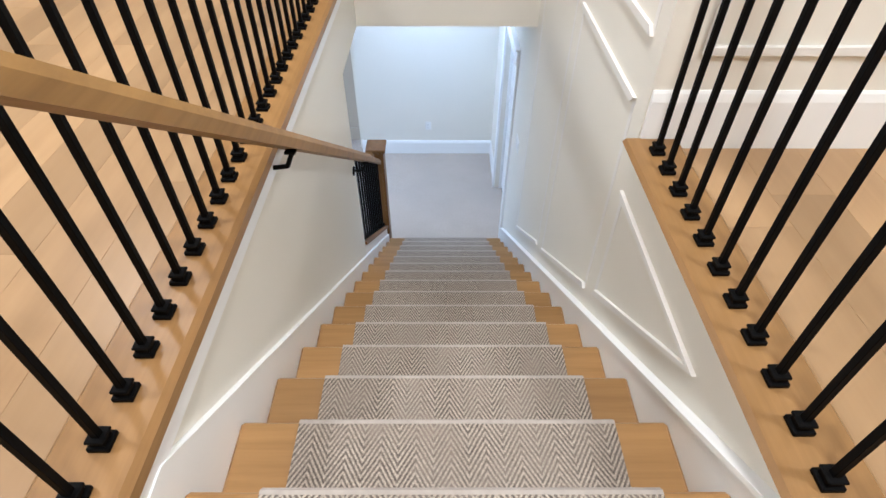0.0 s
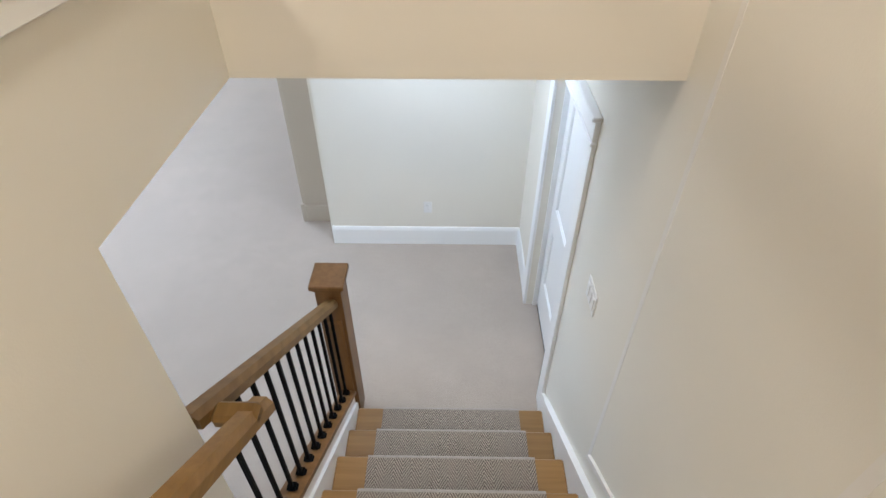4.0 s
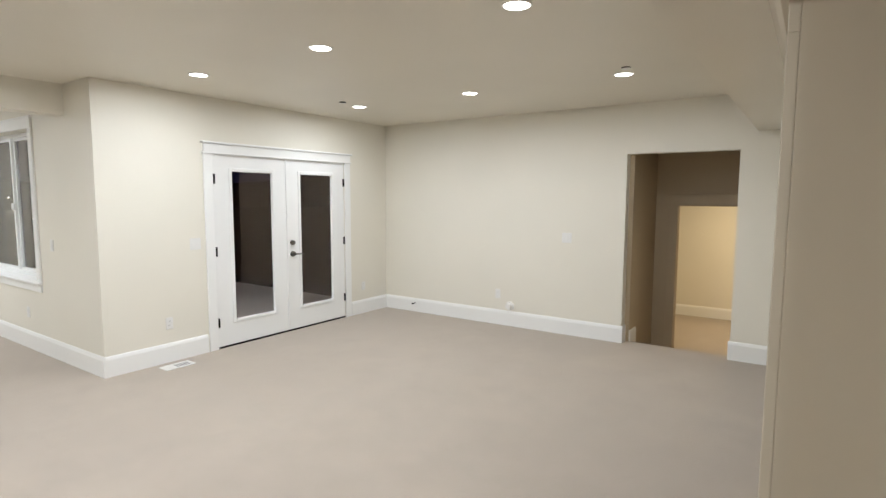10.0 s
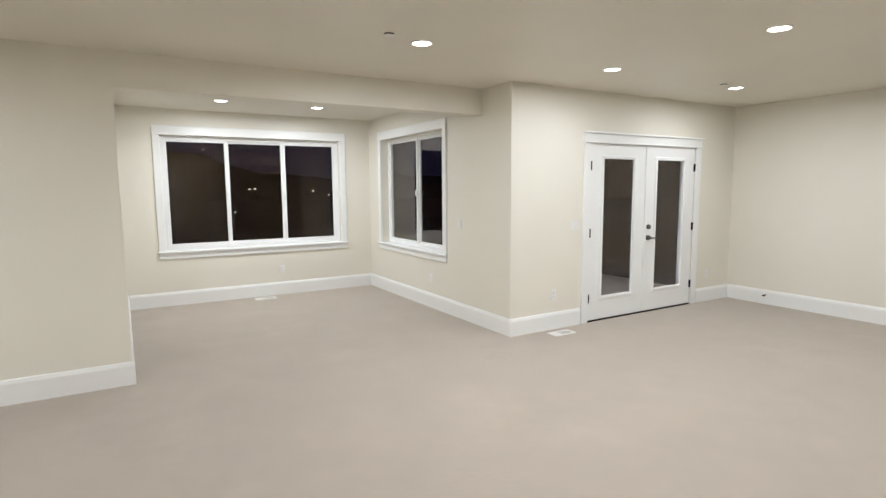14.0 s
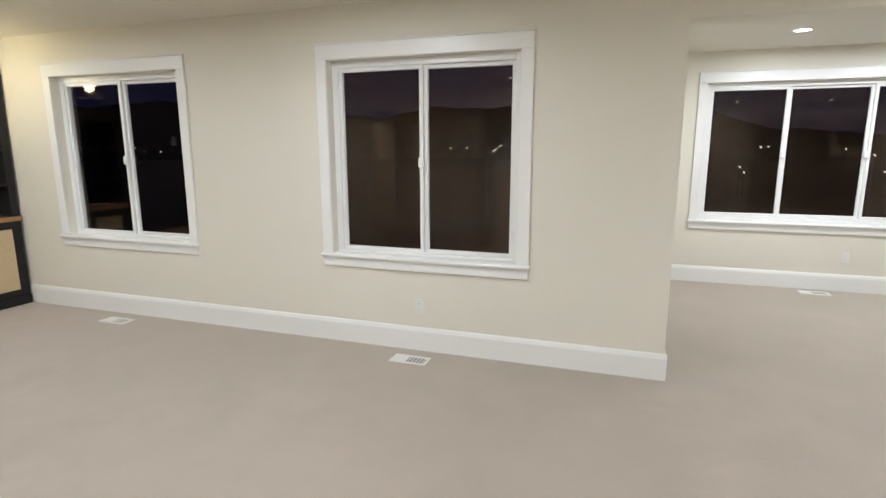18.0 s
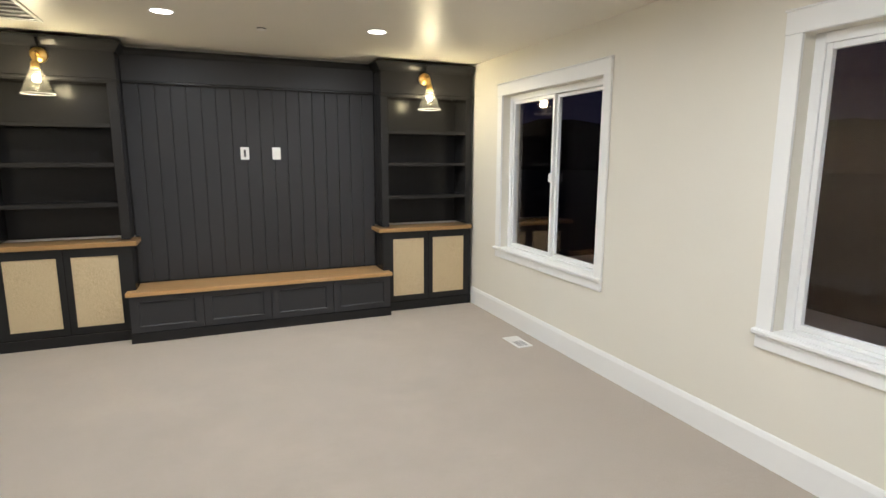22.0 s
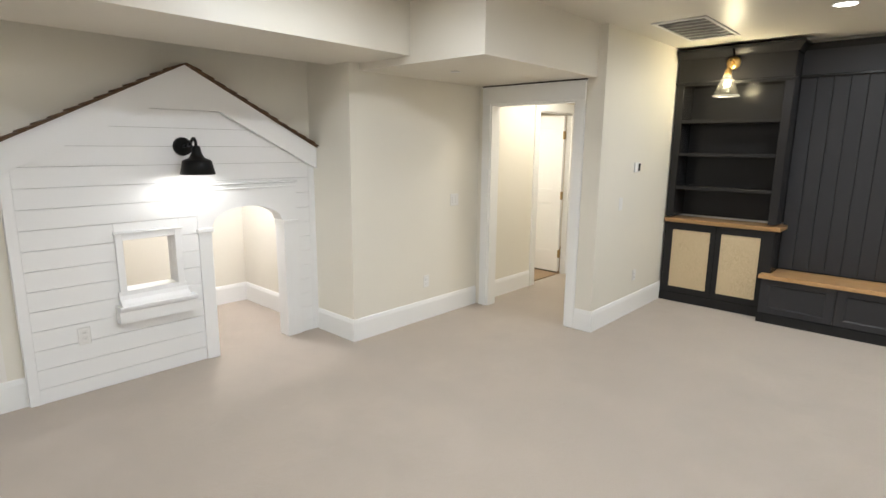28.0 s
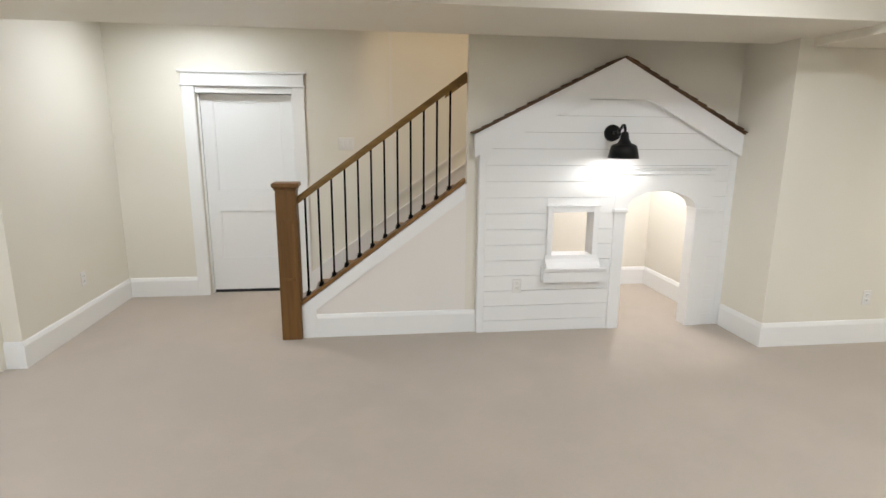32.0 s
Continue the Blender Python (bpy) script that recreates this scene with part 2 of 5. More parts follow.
PALEWALL = paint("pale_wall_paint", (0.825, 0.79, 0.745), 0.5)
# tan that carries the vestibule's lack of light in its base colour
VESTIBULE_SHADE = paint("vestibule_shade_tan", (0.46, 0.37, 0.25), 0.55)
MOULD = paint("cream_moulding_paint", (0.79, 0.765, 0.715), 0.4, 0.05, 0.02)
PANE = glass("window_glass", (0.97, 0.97, 0.98), 0.0, (1.0, 0.8, 0.66))


def thin_glass_build(nt, b):
    out = nt.nodes["Material Output"]
    nt.nodes.remove(b)
    clear = nt.nodes.new("ShaderNodeBsdfTransparent")
    clear.inputs[0].default_value = (0.98, 0.97, 0.94, 1)
    haze = nt.nodes.new("ShaderNodeBsdfTranslucent")
    haze.inputs[0].default_value = (0.9, 0.88, 0.82, 1)
    body = nt.nodes.new("ShaderNodeMixShader")
    body.inputs[0].default_value = 0.012
    nt.links.new(clear.outputs[0], body.inputs[1])
    nt.links.new(haze.outputs[0], body.inputs[2])
    gloss = nt.nodes.new("ShaderNodeBsdfGlossy")
    gloss.inputs["Roughness"].default_value = 0.05
    fr = nt.nodes.new("ShaderNodeLayerWeight")
    fr.inputs[0].default_value = 0.25
    half = nt.nodes.new("ShaderNodeMath")
    half.operation = "MULTIPLY"
    half.inputs[1].default_value = 0.3
    nt.links.new(fr.outputs["Facing"], half.inputs[0])
    m = nt.nodes.new("ShaderNodeMixShader")
    nt.links.new(half.outputs[0], m.inputs[0])
    nt.links.new(body.outputs[0], m.inputs[1])
    nt.links.new(gloss.outputs[0], m.inputs[2])
    nt.links.new(m.outputs[0], out.inputs[0])


SHADEGLASS = material("clear_glass_shade", thin_glass_build)
LENS = glow("downlight_lens", (1.0, 0.95, 0.86), 9.0)
BULB = glow("warm_bulb", (1.0, 0.80, 0.48), 26.0)
COOLBULB = glow("white_bulb", (1.0, 0.95, 0.88), 30.0)
FARLIGHT = glow("far_lamp", (1.0, 0.9, 0.75), 9.0)
GROUND = plain("dark_grass", (0.004, 0.0042, 0.0035), 0.95, 0, 0.2, 0.05)

# ---- building helpers ----


def box_into(bm, x0, y0, z0, x1, y1, z1, bevel=0.0):
    m = Matrix.Translation(((x0 + x1) / 2, (y0 + y1) / 2, (z0 + z1) / 2)) @ Matrix.Diagonal((abs(x1 - x0), abs(y1 - y0), abs(z1 - z0), 1))
    made = bmesh.ops.create_cube(bm, size=1.0, matrix=m)["verts"]
    if bevel:
        edges = list({e for v in made for e in v.link_edges})
        bmesh.ops.bevel(bm, geom=edges, offset=bevel, segments=1, affect="EDGES", clamp_overlap=True)
    return bm


def finish(name, bm, mat, smooth=False):
    bmesh.ops.recalc_face_normals(bm, faces=bm.faces)
    me = bpy.data.meshes.new(name)
    bm.to_mesh(me)
    bm.free()
    me.materials.append(mat)
    if smooth:
        for p in me.polygons:
            p.use_smooth = True
    return me


def part(name, bm, mat, parent=None, label="", smooth=False):
    ob = new(name, finish(name, bm, mat, smooth))
    if parent is not None:
        ob.parent = parent
        ob.matrix_parent_inverse = parent.matrix_world.inverted()
    if label:
        tagged(ob, label)
    return ob


def box(name, x0, y0, z0, x1, y1, z1, mat, parent=None, bevel=0.004, label=""):
    return part(name, box_into(bmesh.new(), x0, y0, z0, x1, y1, z1, bevel), mat, parent, label)


def thing(name, x, y, z, label, category, group="", kind=""):
    e = new(name)
    e.empty_display_size = 0.1
    e.location = (x, y, z)
    bpy.context.view_layer.update()
    return tagged(e, label, category, group, kind)


def prism_into(bm, pts, axis, a, b):
    """A flat outline of (u, v) pairs, drawn out along an axis from a to b. x: (y, z); y: (x, z); z: (x, y)."""
    def at(p, c):
        return {"x": (c, p[0], p[1]), "y": (p[0], c, p[1]), "z": (p[0], p[1], c)}[axis]
    lo = [bm.verts.new(at(p, a)) for p in pts]
    hi = [bm.verts.new(at(p, b)) for p in pts]
    bm.faces.new(lo)
    bm.faces.new(hi[::-1])
    for i in range(len(pts)):
        j = (i + 1) % len(pts)
        bm.faces.new((lo[i], lo[j], hi[j], hi[i]))
    return bm


def prism(name, pts, axis, a, b, mat, parent=None, label=""):
    return part(name, prism_into(bmesh.new(), pts, axis, a, b), mat, parent, label)


def tube_into(bm, p0, p1, r0, r1=None, sides=12):
    p0, p1 = Vector(p0), Vector(p1)
    d = p1 - p0
    m = Matrix.Translation((p0 + p1) / 2) @ d.to_track_quat("Z", "Y").to_matrix().to_4x4()
    bmesh.ops.create_cone(bm, cap_ends=True, segments=sides, radius1=r0, radius2=r0 if r1 is None else r1, depth=d.length, matrix=m)
    return bm


def lathe_into(bm, profile, sides=24, centre=(0, 0, 0)):
    rings = []
    for r, z in profile:
        rings.append([bm.verts.new((centre[0] + r * math.cos(2 * math.pi * i / sides), centre[1] + r * math.sin(2 * math.pi * i / sides), centre[2] + z)) for i in range(sides)])
    for a, b in zip(rings, rings[1:]):
        for i in range(sides):
            bm.faces.new((a[i], a[(i + 1) % sides], b[(i + 1) % sides], b[i]))
    return bm


def wall_into(bm, axis, c0, c1, spans, zs, holes):
    """A slab between c0 and c1 across the axis, over the spans (a0, a1) and zs (z0, z1), with holes (a0, a1, z0, z1) through it."""
    us = sorted({*spans, *(h[0] for h in holes), *(h[1] for h in holes)})
    vs = sorted({*zs, *(h[2] for h in holes), *(h[3] for h in holes)})
    us = [u for u in us if spans[0] <= u <= spans[1]]
    vs = [v for v in vs if zs[0] <= v <= zs[1]]
    full = {}
    for i in range(len(us) - 1):
        for j in range(len(vs) - 1):
            um, vm = (us[i] + us[i + 1]) / 2, (vs[j] + vs[j + 1]) / 2
            full[i, j] = not any(h[0] < um < h[1] and h[2] < vm < h[3] for h in holes)

    def at(c, u, v):
        return (c, u, v) if axis == "x" else (u, c, v)
    cache = {}

    def vert(c, i, j):
        key = (c, i, j)
        if key not in cache:
            cache[key] = bm.verts.new(at(c, us[i], vs[j]))
        return cache[key]
    for (i, j), on in full.items():
        if not on:
            continue
        for c in (c0, c1):
            bm.faces.new([vert(c, i, j), vert(c, i + 1, j), vert(c, i + 1, j + 1), vert(c, i, j + 1)])
        for di, dj, e in ((-1, 0, ((i, j), (i, j + 1))), (1, 0, ((i + 1, j), (i + 1, j + 1))), (0, -1, ((i, j), (i + 1, j))), (0, 1, ((i, j + 1), (i + 1, j + 1)))):
            if not full.get((i + di, j + dj), False):
                (p, q), (r, s) = e
                bm.faces.new([vert(c0, p, q), vert(c0, r, s), vert(c1, r, s), vert(c1, p, q)])
    return bm


def wall(name, axis, c0, c1, spans, zs, holes=(), mat=None, label="cream painted plaster wall"):
    ob = part(name, wall_into(bmesh.new(), axis, c0, c1, spans, zs, list(holes)), mat or WALL)
    return tagged(ob, label, "wall", "", "structure")


def sweep(name, profile, corners, mat, parent):
    """A moulding of (u, z) profile drawn along plan points, each with its own offset direction for u."""
    bm = bmesh.new()
    rows = [[bm.verts.new((x + dx * u, y + dy * u, v)) for u, v in profile] for x, y, dx, dy in corners]
    n = len(profile)
    for p, q in zip(rows, rows[1:]):
        for i in range(n):
            j = (i + 1) % n
            bm.faces.new((p[i], p[j], q[j], q[i]))
    bm.faces.new(rows[0])
    bm.faces.new(rows[-1][::-1])
    return part(name, bm, mat, parent)


def slab(name, x0, y0, z0, x1, y1, z1, mat, label, category):
    return tagged(box(name, x0, y0, z0, x1, y1, z1, mat, None, 0), label, category, "", "structure")


# ---- the large structure ----
WEST, ALC, FDX, SOUTH, NORTH = -6.455, -9.59, -5.938, -7.0, 6.727
ALCN, LEND, FSIDE = 2.882, 1.815, -0.715
SR, SLF = 1.125, -0.088      # wall faces on both sides of the stair
SILL, HEAD = 0.745, 2.235
wall("wall_west", "x", WEST, WEST - 0.2, (SOUTH - 0.12, -0.554), (0, CEIL), [(-3.09, -1.59, SILL - 0.03, HEAD), (-6.035, -4.54, SILL - 0.03, HEAD)])
wall("wall_alcove_south", "y", -0.554, -0.754, (ALC - 0.2, WEST - 0.2), (0, CEIL))
wall("wall_alcove_west", "x", ALC, ALC - 0.2, (-0.554, ALCN), (0, CEIL), [(-0.07, 2.385, SILL - 0.03, 2.285)])
wall("wall_alcove_north", "y", ALCN, 3.06, (ALC - 0.2, FDX), (0, CEIL), [(-9.125, -7.29, SILL - 0.03, 2.285)])
wall("wall_french_doors", "x", FDX, FDX - 0.2, (3.06, NORTH), (0, CEIL), [(3.99, 5.885, 0, 2.065)])
wall("wall_north", "y", NORTH, NORTH + 0.12, (FDX - 0.2, -0.465), (0, CEIL), [(-2.51, -1.43, 0, 2.09)])
wall("wall_east_north", "x", -0.585, -0.465, (1.93, NORTH), (0, CEIL))
wall("wall_landing_end", "y", LEND, 1.93, (-0.53, SR), (0, CEIL))
wall("wall_stair_right", "x", SR, SR + 0.14, (-2.69, 1.92), (0, 5.75), [(0.186, 1.062, 0, 2.02)], label="cream painted panelled wall beside the stair")
wall("wall_stair_right_low", "x", SR, SR + 0.14, (-6.0, -2.69), (0, UP + 0.012))
wall("wall_stair_left", "x", -0.15, SLF, (-4.2, -1.285), (0, UP - 0.02), [(-3.20, -2.58, 0, 1.22), (-2.313, -1.977, 0.62, 0.99)], label="cream painted wall between stair and play house")
tagged(prism("wall_stair_string", [(0.01, 0), (0.01, 0.262), (-1.285, 1.22), (-1.285, 0)], "x", -0.15, SLF, PALEWALL), "pale painted wall closing the side of the stair", "wall", "", "structure")
wall("wall_niche_end", "y", -3.505, -3.65, (FSIDE, SLF), (0, CEIL))
wall("wall_niche_back", "y", -3.505, -3.65, (SLF, SR), (0, 2.3))
wall("wall_hall_side", "x", FSIDE, -0.565, (-5.12, -3.65), (0, CEIL))
wall("wall_hall_door", "y", -5.12, -5.24, (-2.04, -0.58), (0, CEIL), [(-1.785, -0.86, 0, 2.03)])
wall("wall_thermostat", "x", -2.04, -1.92, (SOUTH - 0.12, -5.24), (0, CEIL))
wall("wall_south", "y", SOUTH, SOUTH - 0.12, (WEST, -2.04), (0, CEIL))
wall("wall_hall_east", "x", -0.72, -0.655, (-8.6, -5.24), (0, 2.45), [(-6.95, -6.2, 0, 2.03)])
wall("wall_hall_end", "y", -8.6, -8.72, (-1.92, 1.2), (0, 2.45))
wall("wall_side_room", "x", 1.2, 1.32, (-8.6, -5.24), (0, 2.45))
wall("wall_side_room_front", "y", -5.24, -5.3, (-0.655, 1.3), (0, 2.45))
wall("wall_hall_west", "x", -1.92, -1.80, (-8.6, SOUTH - 0.12), (0, 2.45))
# sunken room beyond the north wall
LOW = -0.48
wall("wall_vestibule_left", "x", -2.46, -2.58, (NORTH + 0.12, 7.9), (LOW, 2.2), mat=VESTIBULE_SHADE, label="wall of the small vestibule, its dimness put into a tan colour")
wall("wall_vestibule_right", "x", -1.2, -1.08, (NORTH + 0.12, 7.9), (LOW, 2.2), mat=VESTIBULE_SHADE, label="wall of the small vestibule, its dimness put into a tan colour")
wall("wall_vestibule_door", "y", 7.9, 8.02, (-2.58, -1.08), (LOW, 2.2), [(-2.2, -1.36, LOW, 1.53)], mat=VESTIBULE_SHADE, label="wall of the small vestibule, its dimness put into a tan colour")
wall("wall_sunken_far", "y", 11.05, 11.17, (-4.2, 0.8), (LOW, 2.0))
wall("wall_sunken_left", "x", -4.2, -4.32, (7.9, 11.05), (LOW, 2.0))
wall("wall_sunken_right", "x", 0.7, 0.82, (7.9, 11.05), (LOW, 2.0))
wall("wall_sunken_front_left", "y", 7.9, 8.02, (-4.2, -2.58), (LOW, 2.0))
wall("wall_sunken_front_right", "y", 7.9, 8.02, (-1.08, 0.7), (LOW, 2.0))
slab("ceiling_sunken", -4.3, 8.025, 2.0, 0.8, 11.1, 2.1, CEILING, "cream ceiling of the sunken room", "ceiling")
slab("ceiling_vestibule", -2.6, NORTH + 0.12, 2.2, -1.05, 8.02, 2.3, CEILING, "cream ceiling of the small vestibule", "ceiling")
slab("floor_sunken", -4.3, 7.1, LOW - 0.1, 0.8, 11.1, LOW, CARPET, "beige carpet of the sunken room", "floor")
slab("step_vestibule", -2.46, NORTH + 0.12, LOW - 0.1, -1.2, 7.1, LOW / 2, CARPET, "carpeted step down to the sunken room", "step")
# floors and ceilings
slab("floor", ALC - 0.2, -8.7, -0.12, 1.3, NORTH + 0.12, 0.0, CARPET, "beige wall-to-wall cut pile carpet", "floor")
slab("floor_side_room", -0.655, -8.6, 0.0, 1.2, -5.3, 0.012, VINYLPLANK, "brown wood floor of the side room", "floor")
CB = bmesh.new()
box_into(CB, WEST - 0.2, -7.12, CEIL, -0.45, NORTH + 0.12, CEIL + 0.08)
tagged(part("ceiling", CB, CEILING), "cream satin painted ceiling with recessed lights", "ceiling", "", "structure")
slab("ceiling_alcove", ALC - 0.2, -0.76, CEIL, WEST - 0.2, 3.06, CEIL + 0.08, CEILING, "cream painted ceiling of the window alcove", "ceiling")
slab("ceiling_landing", -0.45, -0.585, LAND, SR, 1.92, UP - 0.02, CEILING, "cream ceiling over the stair landing", "ceiling")
slab("ceiling_over_house", -0.45, -5.2, CEIL + 0.01, -0.15, -0.585, UP - 0.02, CEILING, "cream ceiling beside the stairwell", "ceiling")
slab("ceiling_stairwell_edge", -0.15, -1.285, LAND, SLF, -0.585, UP - 0.02, WALL, "cream edge of the stairwell opening", "ceiling")
slab("ceiling_hall", -2.0, -8.7, 2.45, 1.3, -5.24, 2.55, CEILING, "cream ceiling of the hallway", "ceiling")
slab("beam_alcove", WEST - 0.2, -0.554, 2.35, WEST, ALCN, CEIL, WALL, "cream drywall header over the alcove opening", "beam")
slab("soffit_long", -1.29, -3.61, 2.26, -0.45, 1.92, CEIL, CEILING, "cream drywall soffit running beside the stair", "soffit")
slab("soffit_north", -1.29, 1.92, 2.26, -0.585, NORTH, CEIL, CEILING, "cream drywall soffit over the bookcase", "soffit")
slab("soffit_hall", -1.965, -5.12, 2.205, FSIDE, -3.61, CEIL, CEILING, "cream drywall soffit over the hallway door", "soffit")
# upstairs
slab("floor_upper_base", -4.2, -6.2, UP - 0.25, -0.15, 2.0, UP - 0.022, OAK, "wood subfloor upstairs", "floor")
slab("floor_upper_base_back", -0.15, -6.2, UP - 0.25, 4.2, -4.05, UP - 0.022, OAK, "wood subfloor upstairs", "floor")
slab("floor_upper_base_right", SR + 0.14, -4.05, UP - 0.25, 4.2, -2.69, UP - 0.022, OAK, "wood subfloor upstairs", "floor")
wall("wall_upper_left", "x", -4.2, -4.3, (-6.2, 2.0), (UP - 0.1, 5.75))
wall("wall_upper_back", "y", -6.2, -6.3, (-4.2, 4.2), (UP - 0.1, 5.75))
wall("wall_upper_front", "y", 2.0, 2.1, (-4.2, SR + 0.14), (UP - 0.1, 5.75))
wall("wall_upper_hall", "y", -2.69, -2.57, (SR + 0.14, 4.2), (UP - 0.05, 5.75), label="cream panelled wall upstairs")
wall("wall_upper_right", "x", 4.2, 4.3, (-6.2, -2.6), (UP - 0.1, 5.75))
slab("ceiling_upper", -4.3, -6.3, 5.75, 4.3, 2.1, 5.85, CEILING, "cream ceiling upstairs", "ceiling")
slab("floor_upper_front", -0.15, -0.585, UP - 0.02, SR, 2.0, UP, PLANK, "pale maple floor upstairs", "floor")
slab("ground", -300, -300, -3.05, 300, 300, -3.0, GROUND, "dark ground outside at night", "ground")

# ---- trim ----
BASE_H = 0.19


def baseboard(p0, p1, nx, ny, z=0.0, h=BASE_H, ext0=0.0, ext1=0.0, mat=None):
    """A run of baseboard on the wall line p0 to p1, standing out along (nx, ny)."""
    p0, p1 = Vector((*p0, 0)), Vector((*p1, 0))
    d = (p1 - p0).normalized()
    p0, p1 = p0 - d * ext0, p1 + d * ext1
    prof = [(0, 0), (0.016, 0), (0.016, h - 0.034), (0.0145, h - 0.028), (0.009, h - 0.008), (0.004, h), (0, h)]
    bm = bmesh.new()
    a = [bm.verts.new((p0.x + nx * u, p0.y + ny * u, z + v)) for u, v in prof]
    b = [bm.verts.new((p1.x + nx * u, p1.y + ny * u, z + v)) for u, v in prof]
    bm.faces.new(a)
    bm.faces.new(b[::-1])
    for i in range(len(prof)):
        j = (i + 1) % len(prof)
        bm.faces.new((a[i], a[j], b[j], b[i]))
    return tagged(part("baseboard", bm, mat or TRIM), "white painted tall baseboard with a moulded top", "baseboard", "", "structure")


E_ = 0.017
baseboard((WEST, SOUTH + 0.3), (WEST, -0.554), 1, 0, ext1=E_)
baseboard((WEST, -0.554), (ALC, -0.554), 0, 1)
baseboard((ALC, -0.54), (ALC, ALCN - 0.017), 1, 0)
baseboard((ALC, ALCN), (FDX, ALCN), 0, -1, ext1=E_)
baseboard((FDX, ALCN), (FDX, 3.875), 1, 0)
baseboard((FDX, 5.995), (FDX, NORTH), 1, 0)
baseboard((FDX + E_, NORTH), (-2.51, NORTH), 0, -1, ext1=E_)
baseboard((-2.51, NORTH), (-2.51, NORTH + 0.12), 1, 0)
baseboard((-1.43, NORTH), (-0.93, NORTH), 0, -1, ext0=E_)
baseboard((-1.43, NORTH), (-1.43, NORTH + 0.12), -1, 0)
baseboard((-0.53, LEND), (SR, LEND), 0, -1, ext0=E_)
baseboard((-0.53, LEND), (-0.53, 1.93), -1, 0)
baseboard((SR, 1.175), (SR, LEND - 0.017), -1, 0)
baseboard((-0.15, -0.10), (-0.15, -1.372), -1, 0)
baseboard((FSIDE, -3.505), (-0.217, -3.505), 0, 1, ext0=E_)
baseboard((FSIDE, -3.505), (FSIDE, -5.10), -1, 0)
baseboard((-1.88, -5.12), (-2.04, -5.12), 0, 1, ext1=E_)
baseboard((-2.04, -5.12), (-2.04, -6.70), -1, 0)
baseboard((-0.72, -5.26), (-0.72, -6.1), -1, 0)
baseboard((-0.72, -7.05), (-0.72, -8.6), -1, 0)
baseboard((-0.70, -8.6), (-1.9, -8.6), 0, 1)
baseboard((SR, -1.5), (SR, -3.505), -1, 0)
baseboard((-0.06, -3.505), (SR - 0.02, -3.505), 0, 1)
baseboard((-4.2, 11.05), (0.7, 11.05), 0, -1, LOW)
baseboard((-2.46, 6.85), (-2.46, 7.1), 1, 0, LOW / 2, 0.36)
baseboard((-2.46, 7.1), (-2.46, 7.9), 1, 0, LOW)
baseboard((SR + 0.005, -2.69), (4.2, -2.69), 0, -1, UP, 0.2)


def side_box(axis, face, out, a0, a1, z0, z1, d0, d1, bevel=0.003):
    """A bevelled block on a wall: it covers a0..a1 along the wall and z0..z1, from depth d0 to d1 in front of the face."""
    bm = bmesh.new()
    f0, f1 = sorted((face + out * d0, face + out * d1))
    if axis == "x":
        box_into(bm, f0, min(a0, a1), z0, f1, max(a0, a1), z1, bevel)
    else:
        box_into(bm, min(a0, a1), f0, z0, max(a0, a1), f1, z1, bevel)
    return bm


def casing(parent, axis, face, out, a0, a1, z0, ztop, w=0.105, head=0.13, crown=True, fillet=True, mat=None):
    """Flat side casings with a taller head board and a small crown over an opening a0..a1."""
    for nm, s, e in (("casing_side", a0 - w, a0), ("casing_side", a1, a1 + w)):
        part(nm, side_box(axis, face, out, s, e, z0, ztop, 0, 0.02), mat or TRIM, parent)
    part("head_casing", side_box(axis, face, out, a0 - w, a1 + w, ztop, ztop + head, 0, 0.024), mat or TRIM, parent)
    if fillet:
        part("head_fillet", side_box(axis, face, out, a0 - w - 0.012, a1 + w + 0.012, ztop - 0.012, ztop + 0.004, 0, 0.032), mat or TRIM, parent)
    if crown:
        part("head_crown", side_box(axis, face, out, a0 - w - (0.02 if fillet else 0.01), a1 + w + (0.02 if fillet else 0.01), ztop + head, ztop + head + (0.022 if fillet else 0.012), 0, 0.045 if fillet else 0.03, 0.005), mat or TRIM, parent)


